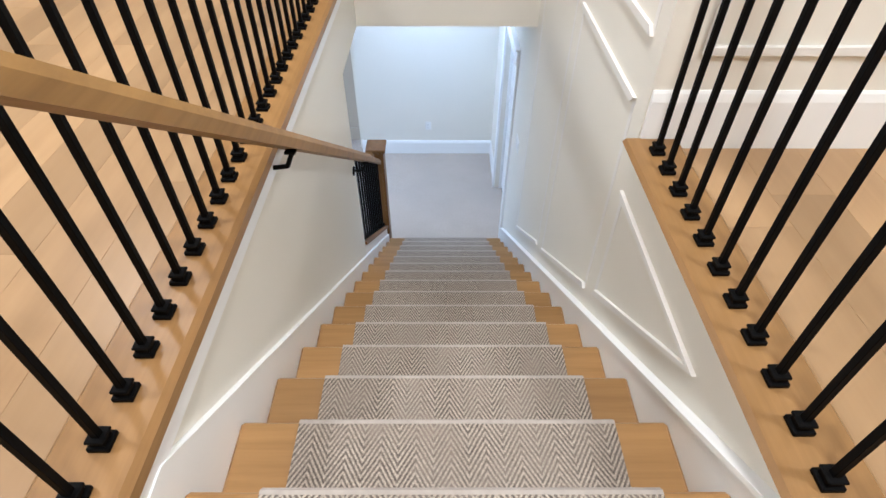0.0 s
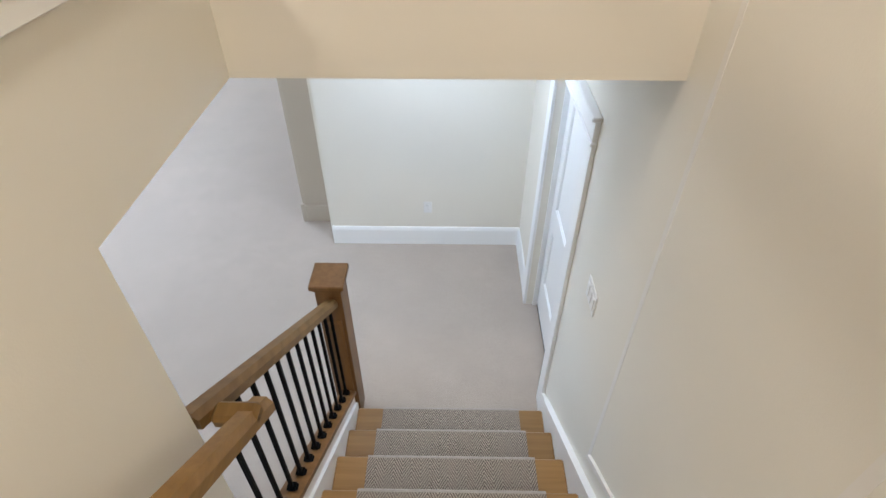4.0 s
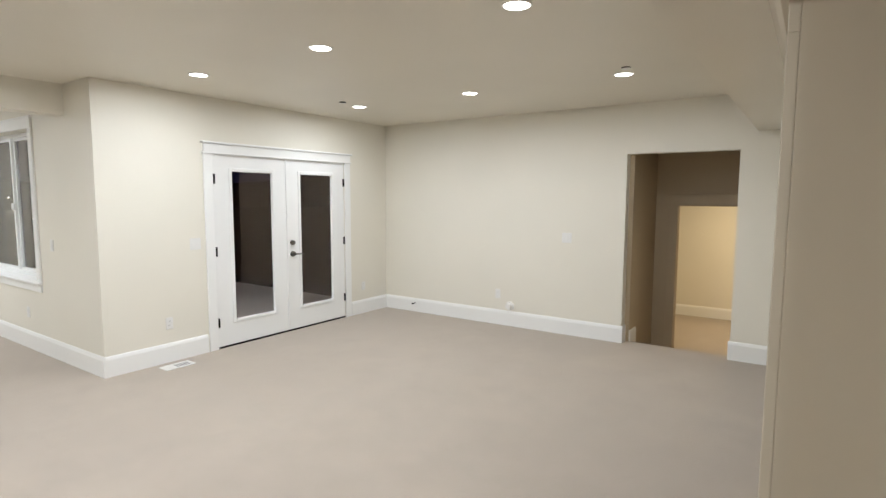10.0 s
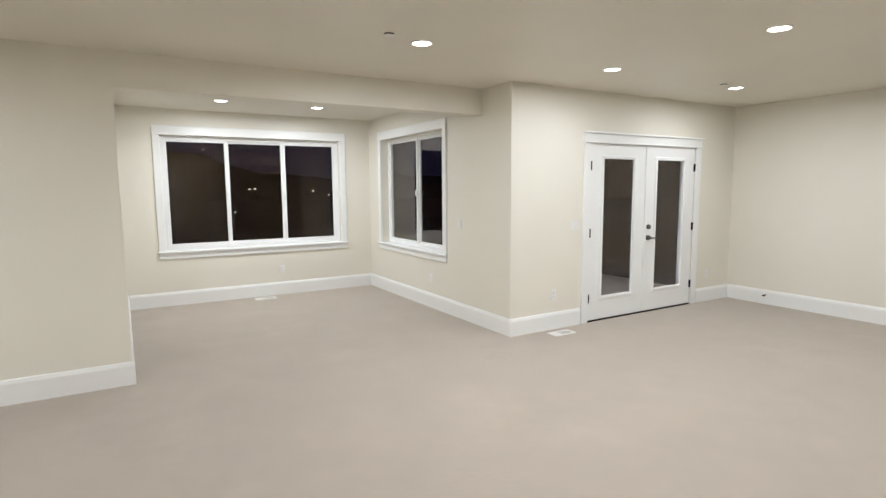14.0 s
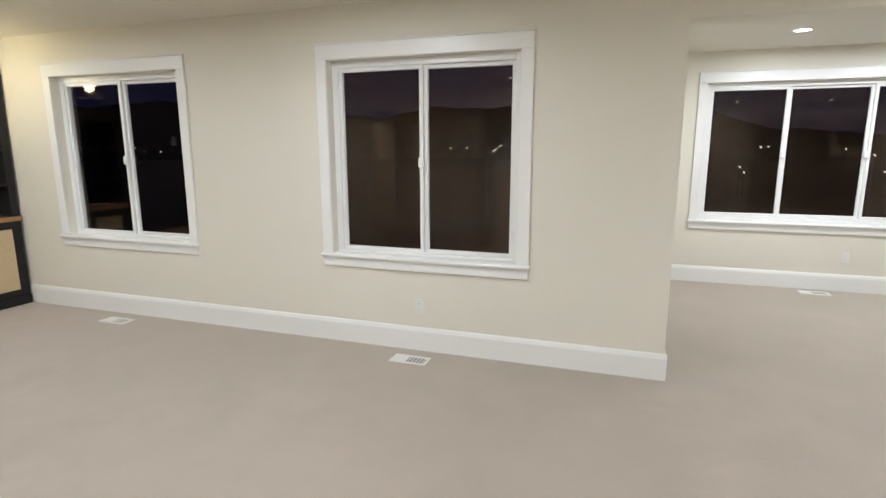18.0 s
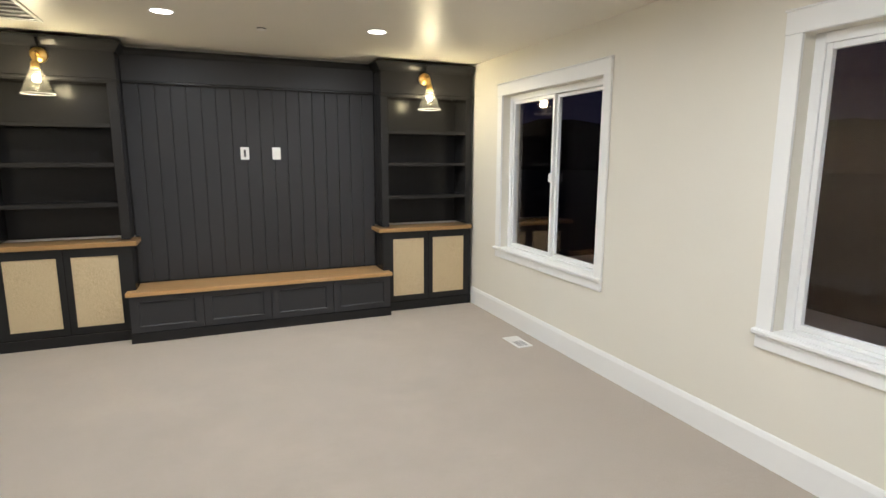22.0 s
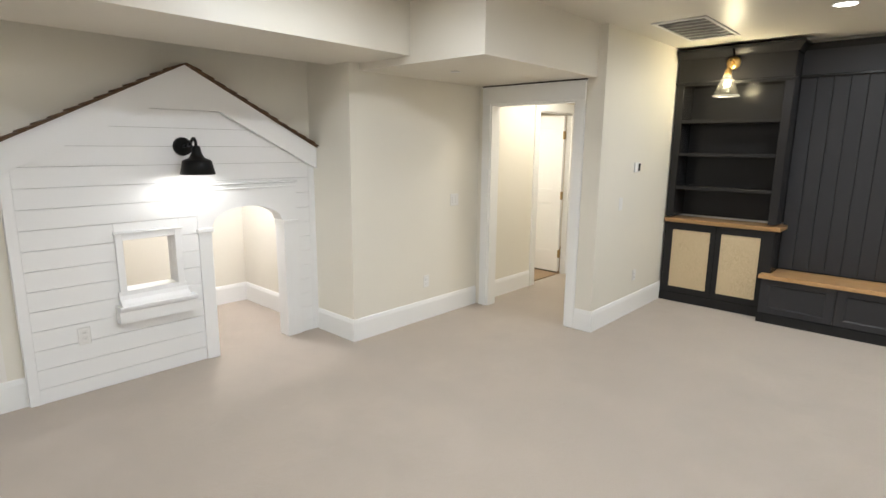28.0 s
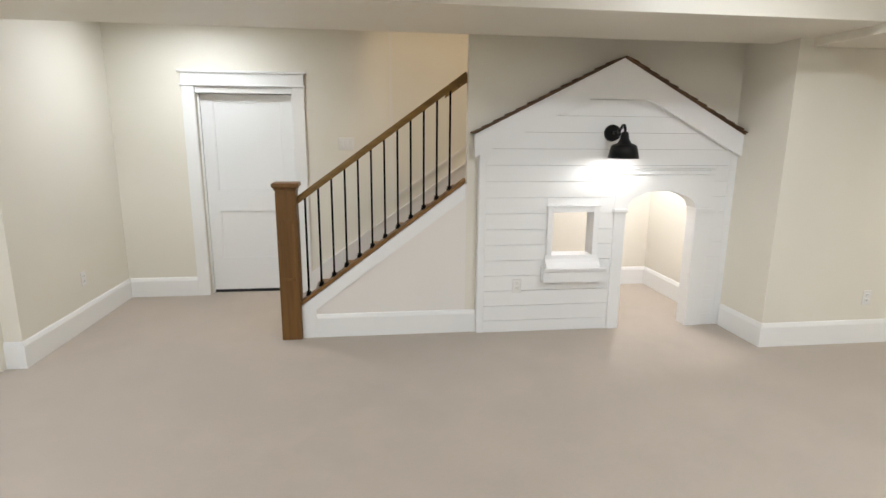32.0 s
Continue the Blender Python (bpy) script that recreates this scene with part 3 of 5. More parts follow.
def window(name, axis, face, out, a0, a1, z0, z1, panes, label, foot=0.052, deep_set=0.0):
    mid = (a0 + a1) / 2
    loc = (face, mid, z0) if axis == "x" else (mid, face, z0)
    e = thing(name, *loc, label, "window", "", "structure")
    casing(e, axis, face, out, a0, a1, z0, z1, 0.088, 0.108, True, False)
    part("window_sill", side_box(axis, face, out, a0 - 0.1, a1 + 0.1, z0 - 0.03, z0, 0.0, 0.045, 0.008), TRIM, e)
    part("sill_board", side_box(axis, face, out, a0, a1, z0 - 0.03, z0, -0.2, 0.0, 0), TRIM, e)
    part("apron", side_box(axis, face, out, a0 - 0.086, a1 + 0.086, z0 - 0.105, z0 - 0.03, 0, 0.02), TRIM, e)
    fw, d0, d1 = 0.052 - deep_set * 0.4, -0.155 - deep_set, -0.075 - deep_set
    for s, t in ((a0, a0 + fw), (a1 - fw, a1)):
        part("frame_side", side_box(axis, face, out, s, t, z0, z1, d0, d1), VINYL, e)
    part("frame_head", side_box(axis, face, out, a0 + fw, a1 - fw, z1 - fw, z1, d0, d1), VINYL, e)
    part("frame_bottom", side_box(axis, face, out, a0 + fw, a1 - fw, z0, z0 + foot, d0, d1), VINYL, e)
    i0, i1, j0, j1 = a0 + fw, a1 - fw, z0 + foot, z1 - fw
    step = (i1 - i0) / panes
    for k in range(panes):
        p0, p1 = i0 + k * step, i0 + (k + 1) * step
        s = 0.03
        deep = (-0.13 if k % 2 else -0.105) - deep_set
        sash = part("sash", side_box(axis, face, out, p0, p0 + s, j0, j1, deep - 0.02, deep + 0.02), VINYL, e)
        part("stile", side_box(axis, face, out, p1 - s, p1, j0, j1, deep - 0.02, deep + 0.02), VINYL, sash)
        part("rail", side_box(axis, face, out, p0 + s, p1 - s, j0, j0 + s, deep - 0.02, deep + 0.02), VINYL, sash)
        part("rail", side_box(axis, face, out, p0 + s, p1 - s, j1 - s, j1, deep - 0.02, deep + 0.02), VINYL, sash)
        pane = part("pane", side_box(axis, face, out, p0 + s - 0.004, p1 - s + 0.004, j0 + s - 0.004, j1 - s + 0.004, deep - 0.009, deep + 0.009, 0), PANE, sash)
        pane.visible_shadow = False
        if k < panes - 1:
            zc = (z0 + z1) / 2 - 0.02
            part("latch", side_box(axis, face, out, p1 - 0.035, p1 + 0.012, zc - 0.04, zc + 0.04, -0.085 - deep_set, -0.062 - deep_set, 0.008), VINYL, e)
    return e


window("window_1", "x", WEST, 1, -3.09, -1.59, SILL, HEAD, 2, "white sliding window with two dark night panes and flat casing", 0.02)
window("window_2", "x", WEST, 1, -6.035, -4.54, SILL, HEAD, 2, "white sliding window beside the charcoal bookcase", 0.02)
window("window_3", "x", ALC, 1, -0.07, 2.385, SILL, 2.285, 3, "wide white three-pane window in the alcove")
window("window_4", "y", ALCN, -1, -9.125, -7.29, SILL, 2.285, 2, "white two-pane side window of the alcove", 0.04, 0.04)

# glazed double doors
fd = thing("door_1", FDX, 4.935, 0, "white double glazed doors, closed, with dark glass", "door", "", "structure")
casing(fd, "x", FDX, 1, 3.99, 5.885, 0, 2.065, 0.10, 0.09)
part("threshold", side_box("x", FDX, 1, 3.99, 5.885, 0.0, 0.016, -0.12, 0.004), IRON, fd, "dark bronze threshold")
for a, b, c, d in ((3.99, 4.02, 0.022, 2.065), (5.85, 5.885, 0.022, 2.065), (4.02, 5.85, 2.03, 2.065)):
    part("door_stop", side_box("x", FDX, 1, a, b, c, d, -0.20, -0.075), TRIM, fd)
for k, (y0, y1, g0, g1) in enumerate(((3.998, 4.945, 4.222, 4.735), (4.949, 5.878, 5.15, 5.66))):
    leaf = part("door_leaf", wall_into(bmesh.new(), "x", FDX - 0.005, FDX - 0.05, (y0, y1), (0.02, 2.055), [(g0 - 0.03, g1 + 0.03, 0.26, 1.91)]), DOORWHITE, fd)
    for a, b, c, d in ((g0 - 0.04, g0, 0.25, 1.92), (g1, g1 + 0.04, 0.25, 1.92), (g0, g1, 0.25, 0.29), (g0, g1, 1.88, 1.92)):
        part("glazing_bead", side_box("x", FDX, 1, a, b, c, d, -0.04, 0.006, 0.006), DOORWHITE, leaf)
    p = part("pane", side_box("x", FDX, 1, g0 - 0.01, g1 + 0.01, 0.28, 1.89, -0.036, -0.02, 0), PANE, leaf)
    p.visible_shadow = False
    hy = y0 + 0.009 if k == 0 else y1 - 0.009
    for hz in (0.28, 1.04, 1.80):
        part("hinge", side_box("x", FDX, 1, hy - 0.009, hy + 0.009, hz - 0.05, hz + 0.05, -0.03, 0.014), IRON, leaf, "dark bronze hinge")
    if k == 1:
        bm = bmesh.new()
        tube_into(bm, (FDX - 0.006, 5.01, 1.07), (FDX + 0.024, 5.01, 1.07), 0.03, 0.026, 20)
        part("deadbolt", bm, DARKNICKEL, leaf)
        bm = bmesh.new()
        tube_into(bm, (FDX - 0.006, 5.01, 0.935), (FDX + 0.022, 5.01, 0.935), 0.033, 0.03, 20)
        tube_into(bm, (FDX, 5.01, 0.935), (FDX + 0.065, 5.01, 0.935), 0.011, 0.011, 12)
        tube_into(bm, (FDX + 0.06, 5.0, 0.935), (FDX + 0.06, 5.13, 0.93), 0.010, 0.008, 12)
        part("lever_handle", bm, DARKNICKEL, leaf)
part("astragal", side_box("x", FDX, 1, 4.927, 4.967, 0.03, 2.055, -0.006, 0.008), DOORWHITE, fd)


def panel_door(name, axis, face, out, a0, a1, z0, z1, label, hinge_at=None, hinge_mat=None, panels=((0.17, 0.42), (0.47, 0.95))):
    """A two-panel slab: panels as fractions of its height."""
    mid = (a0 + a1) / 2
    e = thing(name, *((face, mid, z0) if axis == "x" else (mid, face, z0)), label, "door", "", "structure")
    h, st = z1 - z0, 0.115
    holes = [(a0 + st, a1 - st, z0 + h * p, z0 + h * q) for p, q in panels]
    c0, c1 = face, face - out * 0.04
    leaf = part("door_leaf", wall_into(bmesh.new(), axis, c0, c1, (a0, a1), (z0, z1), holes), DOORWHITE, e)
    for s, t, u, v in holes:
        part("door_panel", side_box(axis, face, out, s, t, u, v, -0.032, -0.012, 0), DOORWHITE, leaf)
        for aa, bb, uu, vv in ((s, s + 0.014, u, v), (t - 0.014, t, u, v), (s, t, u, u + 0.014), (s, t, v - 0.014, v)):
            part("bead", side_box(axis, face, out, aa, bb, uu, vv, -0.014, -0.004, 0.002), DOORWHITE, leaf)
    if hinge_at is not None:
        for f in (0.12, 0.5, 0.88):
            part("hinge", side_box(axis, face, out, hinge_at - 0.012, hinge_at + 0.012, z0 + h * f - 0.05, z0 + h * f + 0.05, -0.02, 0.012), hinge_mat, leaf, "satin metal hinge")
    return e


d2 = panel_door("door_2", "x", SR + 0.085, -1, 0.192, 1.057, 0.03, 1.945, "white two-panel door, closed, at the foot of the stair", panels=((0.165, 0.42), (0.52, 0.965)))
casing(d2, "x", SR, -1, 0.186, 1.062, 0, 2.02, 0.115, 0.105)
part("jamb_head", box_into(bmesh.new(), SR + 0.002, 0.186, 1.95, SR + 0.135, 1.062, 2.02, 0), TRIM, d2)
part("jamb_shadow_gap", box_into(bmesh.new(), SR + 0.086, 0.206, 0.0, SR + 0.126, 1.042, 0.024, 0), DARKGAP, d2, "dark gap under the door")
part("closet_back", box_into(bmesh.new(), SR + 0.128, 0.188, 0.0, SR + 0.136, 1.06, 2.02, 0), TRIM, d2)
for a, b, c, d in ((0.186, 0.204, 0.0, 1.95), (1.044, 1.062, 0.0, 1.95)):
    part("door_stop", box_into(bmesh.new(), SR + 0.05, a, c, SR + 0.084, b, d, 0.002), TRIM, d2)

hd = thing("door_3", -1.32, -5.12, 0, "white cased opening to the lit hallway", "doorway", "", "structure")
casing(hd, "y", -5.12, 1, -1.785, -0.86, 0, 2.03, 0.092, 0.15, True, False)
casing(hd, "y", -5.24, -1, -1.785, -0.86, 0, 2.03, 0.105, 0.125, False)
for a, b, c, d in ((-1.785, -1.77, 0, 2.03), (-0.875, -0.86, 0, 2.03), (-1.77, -0.875, 2.015, 2.03)):
    part("jamb", box_into(bmesh.new(), a, -5.243, c, b, -5.117, d, 0), TRIM, hd)
part("shadow_gap", box_into(bmesh.new(), -1.88, -5.119, 2.193, -0.765, -5.10, 2.204, 0), DARKGAP, hd, "dark gap above the head casing")

d4 = panel_door("door_4", "y", -6.88, 1, -0.645, 0.105, 0.03, 2.012, "white two-panel door, standing open, off the hallway", hinge_at=-0.655, hinge_mat=OLDBRASS, panels=((0.13, 0.45), (0.53, 0.93)))
casing(d4, "x", -0.72, -1, -6.95, -6.2, 0, 2.03, 0.095, 0.11, False, False)
for a, b, c, d in ((-6.95, -6.935, 0, 2.03), (-6.215, -6.2, 0, 2.03), (-6.935, -6.215, 2.015, 2.03)):
    part("jamb", box_into(bmesh.new(), -0.722, a, c, -0.652, b, d, 0), TRIM, d4)
part("door_edge_gap", box_into(bmesh.new(), -0.64, -6.90, 0.012, 0.105, -6.885, 0.03, 0), DARKGAP, d4, "dark gap under the door")

d5 = panel_door("door_5", "x", -1.40, -1, 8.03, 8.83, LOW + 0.02, 1.5, "white door standing open into the sunken room", hinge_at=8.035, hinge_mat=IRON)
# casing darkened to tan along with the vestibule walls, as if unlit
casing(d5, "y", 7.9, -1, -2.2, -1.36, LOW, 1.53, 0.10, 0.11, mat=VESTIBULE_SHADE)

# ---- the stair ----
RISE, RUN = 0.1905, 0.2667
SX0, SX1 = -0.07, 1.103


def nose(k):
    return -0.008 - RUN * (k - 1)


def top(k):
    """Height of tread k; the carpet takes some of the first rise."""
    return 0.1435 + RISE * (k - 1) if k else 0.0


stair = thing("staircase", 0.5, -2.0, 0, "oak stair with white skirt boards, leading down to the landing", "staircase")
for k in range(1, 16):
    y = nose(k)
    bm = box_into(bmesh.new(), SX0, y - RUN - 0.022, top(k) - 0.03, SX1, y, top(k), 0.008)
    part("tread", bm, OAK_X, stair)
for k in range(1, 17):
    y = nose(k) - 0.022
    box("riser", SX0, y - 0.018, top(k - 1), SX1, y, top(k) - 0.03 if k < 16 else UP - 0.03, OAK_X, stair, 0)
box("top_nosing", SX0 - 0.015, nose(16) - 0.12, UP - 0.03, SX1 + 0.02, nose(16), UP, OAK_X, stair, 0.008)
hi = 0.70
prism("skirt_board", [(0.10, 0), (0.10, 0.19), (-0.04, 0.298), (-3.85, 0.27 + 3.85 * hi), (-4.0, 2.97), (-4.0, 2.6), (-0.2, 0)], "x", SX1, SR, TRIM, stair)
prism("skirt_cap", [(-0.04, 0.303), (-3.85, 0.275 + 3.85 * hi), (-3.85, 0.256 + 3.85 * hi), (-0.04, 0.284)], "x", SX1 - 0.01, SR, TRIM, stair)
prism("skirt_board", [(0.0, 0), (0.0, 0.19), (-3.75, 0.19 + 3.75 * 0.735), (-4.0, 2.94), (-4.0, 2.6), (-0.3, 0)], "x", SX0, SLF, TRIM, stair)
prism("underside", [(-0.35, 0.0), (-3.9, 2.62), (-3.9, 2.67), (-0.35, 0.05)], "x", SLF, SR, WALL, stair)

# the runner: a strip that climbs risers and treads, one section a step, with its pattern laid along it
runner = thing("stair_runner", 0.524, -2.0, 0, "grey and cream herringbone wool runner tacked over the oak stair", "stair runner")
walked = 0.0
for k in range(1, 17):
    y, z = nose(k), top(k)
    start = (nose(1) - 0.012, 0.0) if k == 1 else (nose(k - 1) - RUN - 0.008, top(k - 1) + 0.008)
    if k < 16:
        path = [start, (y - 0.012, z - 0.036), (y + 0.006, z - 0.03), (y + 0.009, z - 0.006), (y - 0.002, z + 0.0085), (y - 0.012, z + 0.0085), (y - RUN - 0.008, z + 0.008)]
    else:
        path = [start, (y - 0.012, UP - 0.04), (y + 0.004, UP - 0.03)]
    rm = bmesh.new()
    uvl = rm.loops.layers.uv.new("weave")
    prev = last = None
    for n, q in enumerate(path):
        if last is not None:
            walked += math.hypot(q[0] - last[0], q[1] - last[1])
        row = [(rm.verts.new((x, *q)), (x, walked)) for x in (0.092, 0.31, 0.524, 0.74, 0.955)]
        if prev:
            for i in range(4):
                f = rm.faces.new((prev[i][0], prev[i + 1][0], row[i + 1][0], row[i][0]))
                # faces over the bend get the painted light line
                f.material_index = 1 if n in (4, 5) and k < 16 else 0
                for lp, (_, c) in zip(f.loops, (prev[i], prev[i + 1], row[i + 1], row[i])):
                    lp[uvl].uv = c
        prev, last = row, q
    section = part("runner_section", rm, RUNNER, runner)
    section.data.materials.append(NOSING_LIGHT)
    sol = section.modifiers.new("thick", "SOLIDIFY")
    sol.thickness, sol.offset = 0.007, -1


def baluster_shape(h):
    """A black square iron bar with a stepped shoe at its foot, standing at the origin."""
    bar = finish("baluster", box_into(bmesh.new(), -0.0075, -0.0075, 0, 0.0075, 0.0075, h, 0.0012), IRON)
    bm = bmesh.new()
    box_into(bm, -0.021, -0.021, 0, 0.021, 0.021, 0.012, 0.002)
    box_into(bm, -0.015, -0.015, 0.012, 0.015, 0.015, 0.024, 0.002)
    box_into(bm, -0.018, -0.018, 0.024, 0.018, 0.018, 0.031, 0.002)
    shoe = finish("shoe", bm, IRON)
    return bar, shoe


def balusters(parent, spots, h):
    bar, shoe = baluster_shape(h)
    for x, y, z in spots:
        b = new("baluster", bar)
        b.location = (x, y, z)
        b.parent = parent
        b.matrix_parent_inverse = parent.matrix_world.inverted()
        s = new("shoe", shoe)
        s.parent = b


def slope_bar(name, x0, x1, ya, za, yb, zb, t, mat, parent, bevel=True):
    """A sloping bar of thickness t below the line from (ya, za) to (yb, zb), with eased upper edges."""
    w = x1 - x0
    prof = [(0, -t), (0, -0.4 * t), (0.22 * w, 0), (0.78 * w, 0), (w, -0.4 * t), (w, -t)] if bevel else [(0, -t), (0, 0), (w, 0), (w, -t)]
    bm = bmesh.new()
    a = [bm.verts.new((x0 + u, ya, za + v)) for u, v in prof]
    b = [bm.verts.new((x0 + u, yb, zb + v)) for u, v in prof]
    bm.faces.new(a)
    bm.faces.new(b[::-1])
    for i in range(len(prof)):
        j = (i + 1) % len(prof)
        bm.faces.new((a[i], a[j], b[j], b[i]))
    return part(name, bm, mat, parent)


SL = 0.745
low = thing("stair_balustrade", -0.12, -0.6, 0.3, "oak rail on black iron balusters ending at a square oak newel", "balustrade")
slope_bar("shoe_rail", -0.167, -0.074, 0.02, 0.293, -1.27, 0.293 + 1.29 * SL, 0.032, NEWEL, low, False)
slope_bar("trim_band", -0.168, -0.15, 0.01, 0.262, -1.27, 0.262 + 1.28 * SL, 0.115, TRIM, low, False)
box("trim_foot", -0.166, -0.098, 0.0, -0.15, 0.008, 0.235, TRIM, low, 0)
slope_bar("handrail", -0.152, -0.088, 0.02, 1.115, -1.27, 1.115 + 1.29 * 0.727, 0.06, RAIL, low)
balusters(low, [(-0.12, -0.045 - 0.1007 * i, 0.293 + (0.065 + 0.1007 * i) * SL - 0.004) for i in range(12)], 0.79)
newel = box("newel", -0.2, 0.012, 0.0, -0.062, 0.162, 1.185, NEWEL, low, 0.003)
box("newel_cap", -0.222, -0.01, 1.192, -0.04, 0.184, 1.226, NEWEL, newel, 0.006)
box("newel_collar", -0.208, 0.004, 1.175, -0.054, 0.17, 1.192, NEWEL, newel, 0.003)
for a, b, c, d in ((0.035, 0.139, 0.92, 0.95), (0.035, 0.05, 0.5, 0.92), (0.124, 0.139, 0.5, 0.92), (0.035, 0.139, 0.48, 0.5)):
    box("newel_panel_bead", -0.203, a, c, -0.2, b, d, NEWEL, newel, 0)
for a, b, c, d in ((-0.18, -0.082, 0.92, 0.95), (-0.18, -0.165, 0.3, 0.92), (-0.097, -0.082, 0.3, 0.92), (-0.18, -0.082, 0.28, 0.3)):
    box("newel_panel_bead", a, 0.008, c, b, 0.012, d, NEWEL, newel, 0)

wr = thing("wall_handrail", 0.03, -2.3, 2.6, "oak handrail on black brackets along the stair wall", "handrail")
hz0, hsl = 1.926, 0.718
slope_bar("rail", -0.036, 0.028, -1.13, hz0, -4.1, hz0 + 2.97 * hsl, 0.062, RAIL, wr)
box("rail_return", SLF - 0.002, -1.24, 1.942, 0.028, -1.178, 1.986, RAIL, wr, 0.012)
for by in (-1.36, -2.75, -3.8):
    bz = hz0 + (-1.13 - by) * hsl - 0.06
    bm = bmesh.new()
    tube_into(bm, (SLF, by, bz - 0.075), (SLF + 0.01, by, bz - 0.075), 0.032, 0.028, 18)
    tube_into(bm, (SLF + 0.008, by, bz - 0.075), (-0.025, by, bz - 0.068), 0.008, 0.008, 10)
    tube_into(bm, (-0.027, by, bz - 0.07), (-0.004, by, bz - 0.02), 0.008, 0.008, 10)
    box_into(bm, -0.022, by - 0.02, bz - 0.012, 0.014, by + 0.02, bz - 0.002, 0.002)
    part("bracket", bm, IRON, wr, "black iron bracket")

for nm, x, ya, yb, edge, side in (("left", -0.148, -1.0, -6.0, -0.066, -1), ("right", 1.158, -2.735, -6.0, 1.072, 1)):
    far = -0.585 if nm == "left" else -2.69
    g = thing("upper_balustrade", x, -3.0, UP, "black iron balusters on an oak landing tread beside the stairwell", "balustrade", "balustrades upstairs")
    x0, x1 = sorted((edge, edge + side * 0.185))
    foot, head = (UP - 0.03, UP + 0.03) if nm == "left" else (UP + 0.0125, UP + 0.036)
    box("landing_tread", x0, -6.0, foot, x1, far, head, OAK, g, 0.014)
    if nm == "left":
        a0, a1 = sorted((SLF, SLF - side * 0.014))
        box("fascia_board", a0, -6.0, UP - 0.078, a1, far, UP - 0.031, TRIM, g, 0.002)
    n = int((far - 0.045 - (-5.9)) / 0.1034)
    first = -0.746 if nm == "left" else -2.786
    balusters(g, [(x, first - 0.1034 * i, head) for i in range(n)], 0.9)
    box("handrail", x - 0.032, -6.0, UP + 0.92, x + 0.032, far, UP + 0.98, OAK, g, 0.012)


def mould_loop(name, corners, label):
    """Thin raised strips round a panel outline of (y, z) corners on the stair's right wall."""
    e = thing(name, SR, sum(c[0] for c in corners) / len(corners), corners[0][1], label, "wall moulding", "wall mouldings", "structure")
    n = len(corners)
    inner, outer = [], []
    for i in range(n):
        p, q, r = (Vector(corners[(i + k) % n]) for k in (-1, 0, 1))
        u, v = (q - p).normalized(), (r - q).normalized()
        nu, nv = Vector((-u.y, u.x)), Vector((-v.y, v.x))
        mitre = (nu + nv) / max(0.35, 1 + nu.dot(nv)) * 0.013
        inner.append(q - mitre)
        outer.append(q + mitre)
    for i in range(n):
        k = (i + 1) % n
        upright = abs(corners[i][0] - corners[k][0]) < 0.1
        prism("strip", [tuple(inner[i]), tuple(outer[i]), tuple(outer[k]), tuple(inner[k])], "x", SR - (0.0012 if upright else 0.013), SR, MOULD, e)
    return e


PL = "white painted moulding strips framing a wall panel"
mould_loop("wall_moulding", [(-0.747, 0.944), (-1.574, 1.525), (-1.574, 3.112), (-0.747, 3.112)], PL)
mould_loop("wall_moulding", [(-1.72, 1.6), (-2.58, 2.2), (-2.58, 3.112), (-1.72, 3.112)], PL)
mould_loop("wall_moulding", [(-2.71, 2.3), (-3.44, 2.81), (-2.71, 2.81)], PL)
mould_loop("wall_moulding", [(-1.72, 3.34), (-2.58, 3.34), (-2.58, 4.5), (-1.72, 4.5)], PL)
mould_loop("wall_moulding", [(-0.747, 3.34), (-1.574, 3.34), (-1.574, 4.5), (-0.747, 4.5)], PL)
um = thing("wall_moulding", 2.2, -2.69, 3.34, PL, "wall moulding", "wall mouldings", "structure")
for a, b, c, d in ((1.24, 2.1, 3.315, 3.345), (1.24, 2.1, 4.5, 4.53), (1.24, 1.27, 3.345, 4.5), (2.07, 2.1, 3.345, 4.5), (2.25, 3.4, 3.315, 3.345), (2.25, 2.28, 3.345, 4.5)):
    box("strip", a, -2.706, c, b, -2.69, d, MOULD, um, 0.003)

# ---- built-in wall ----
BF, BB = -6.68, SOUTH      # front of the cabinets, wall behind


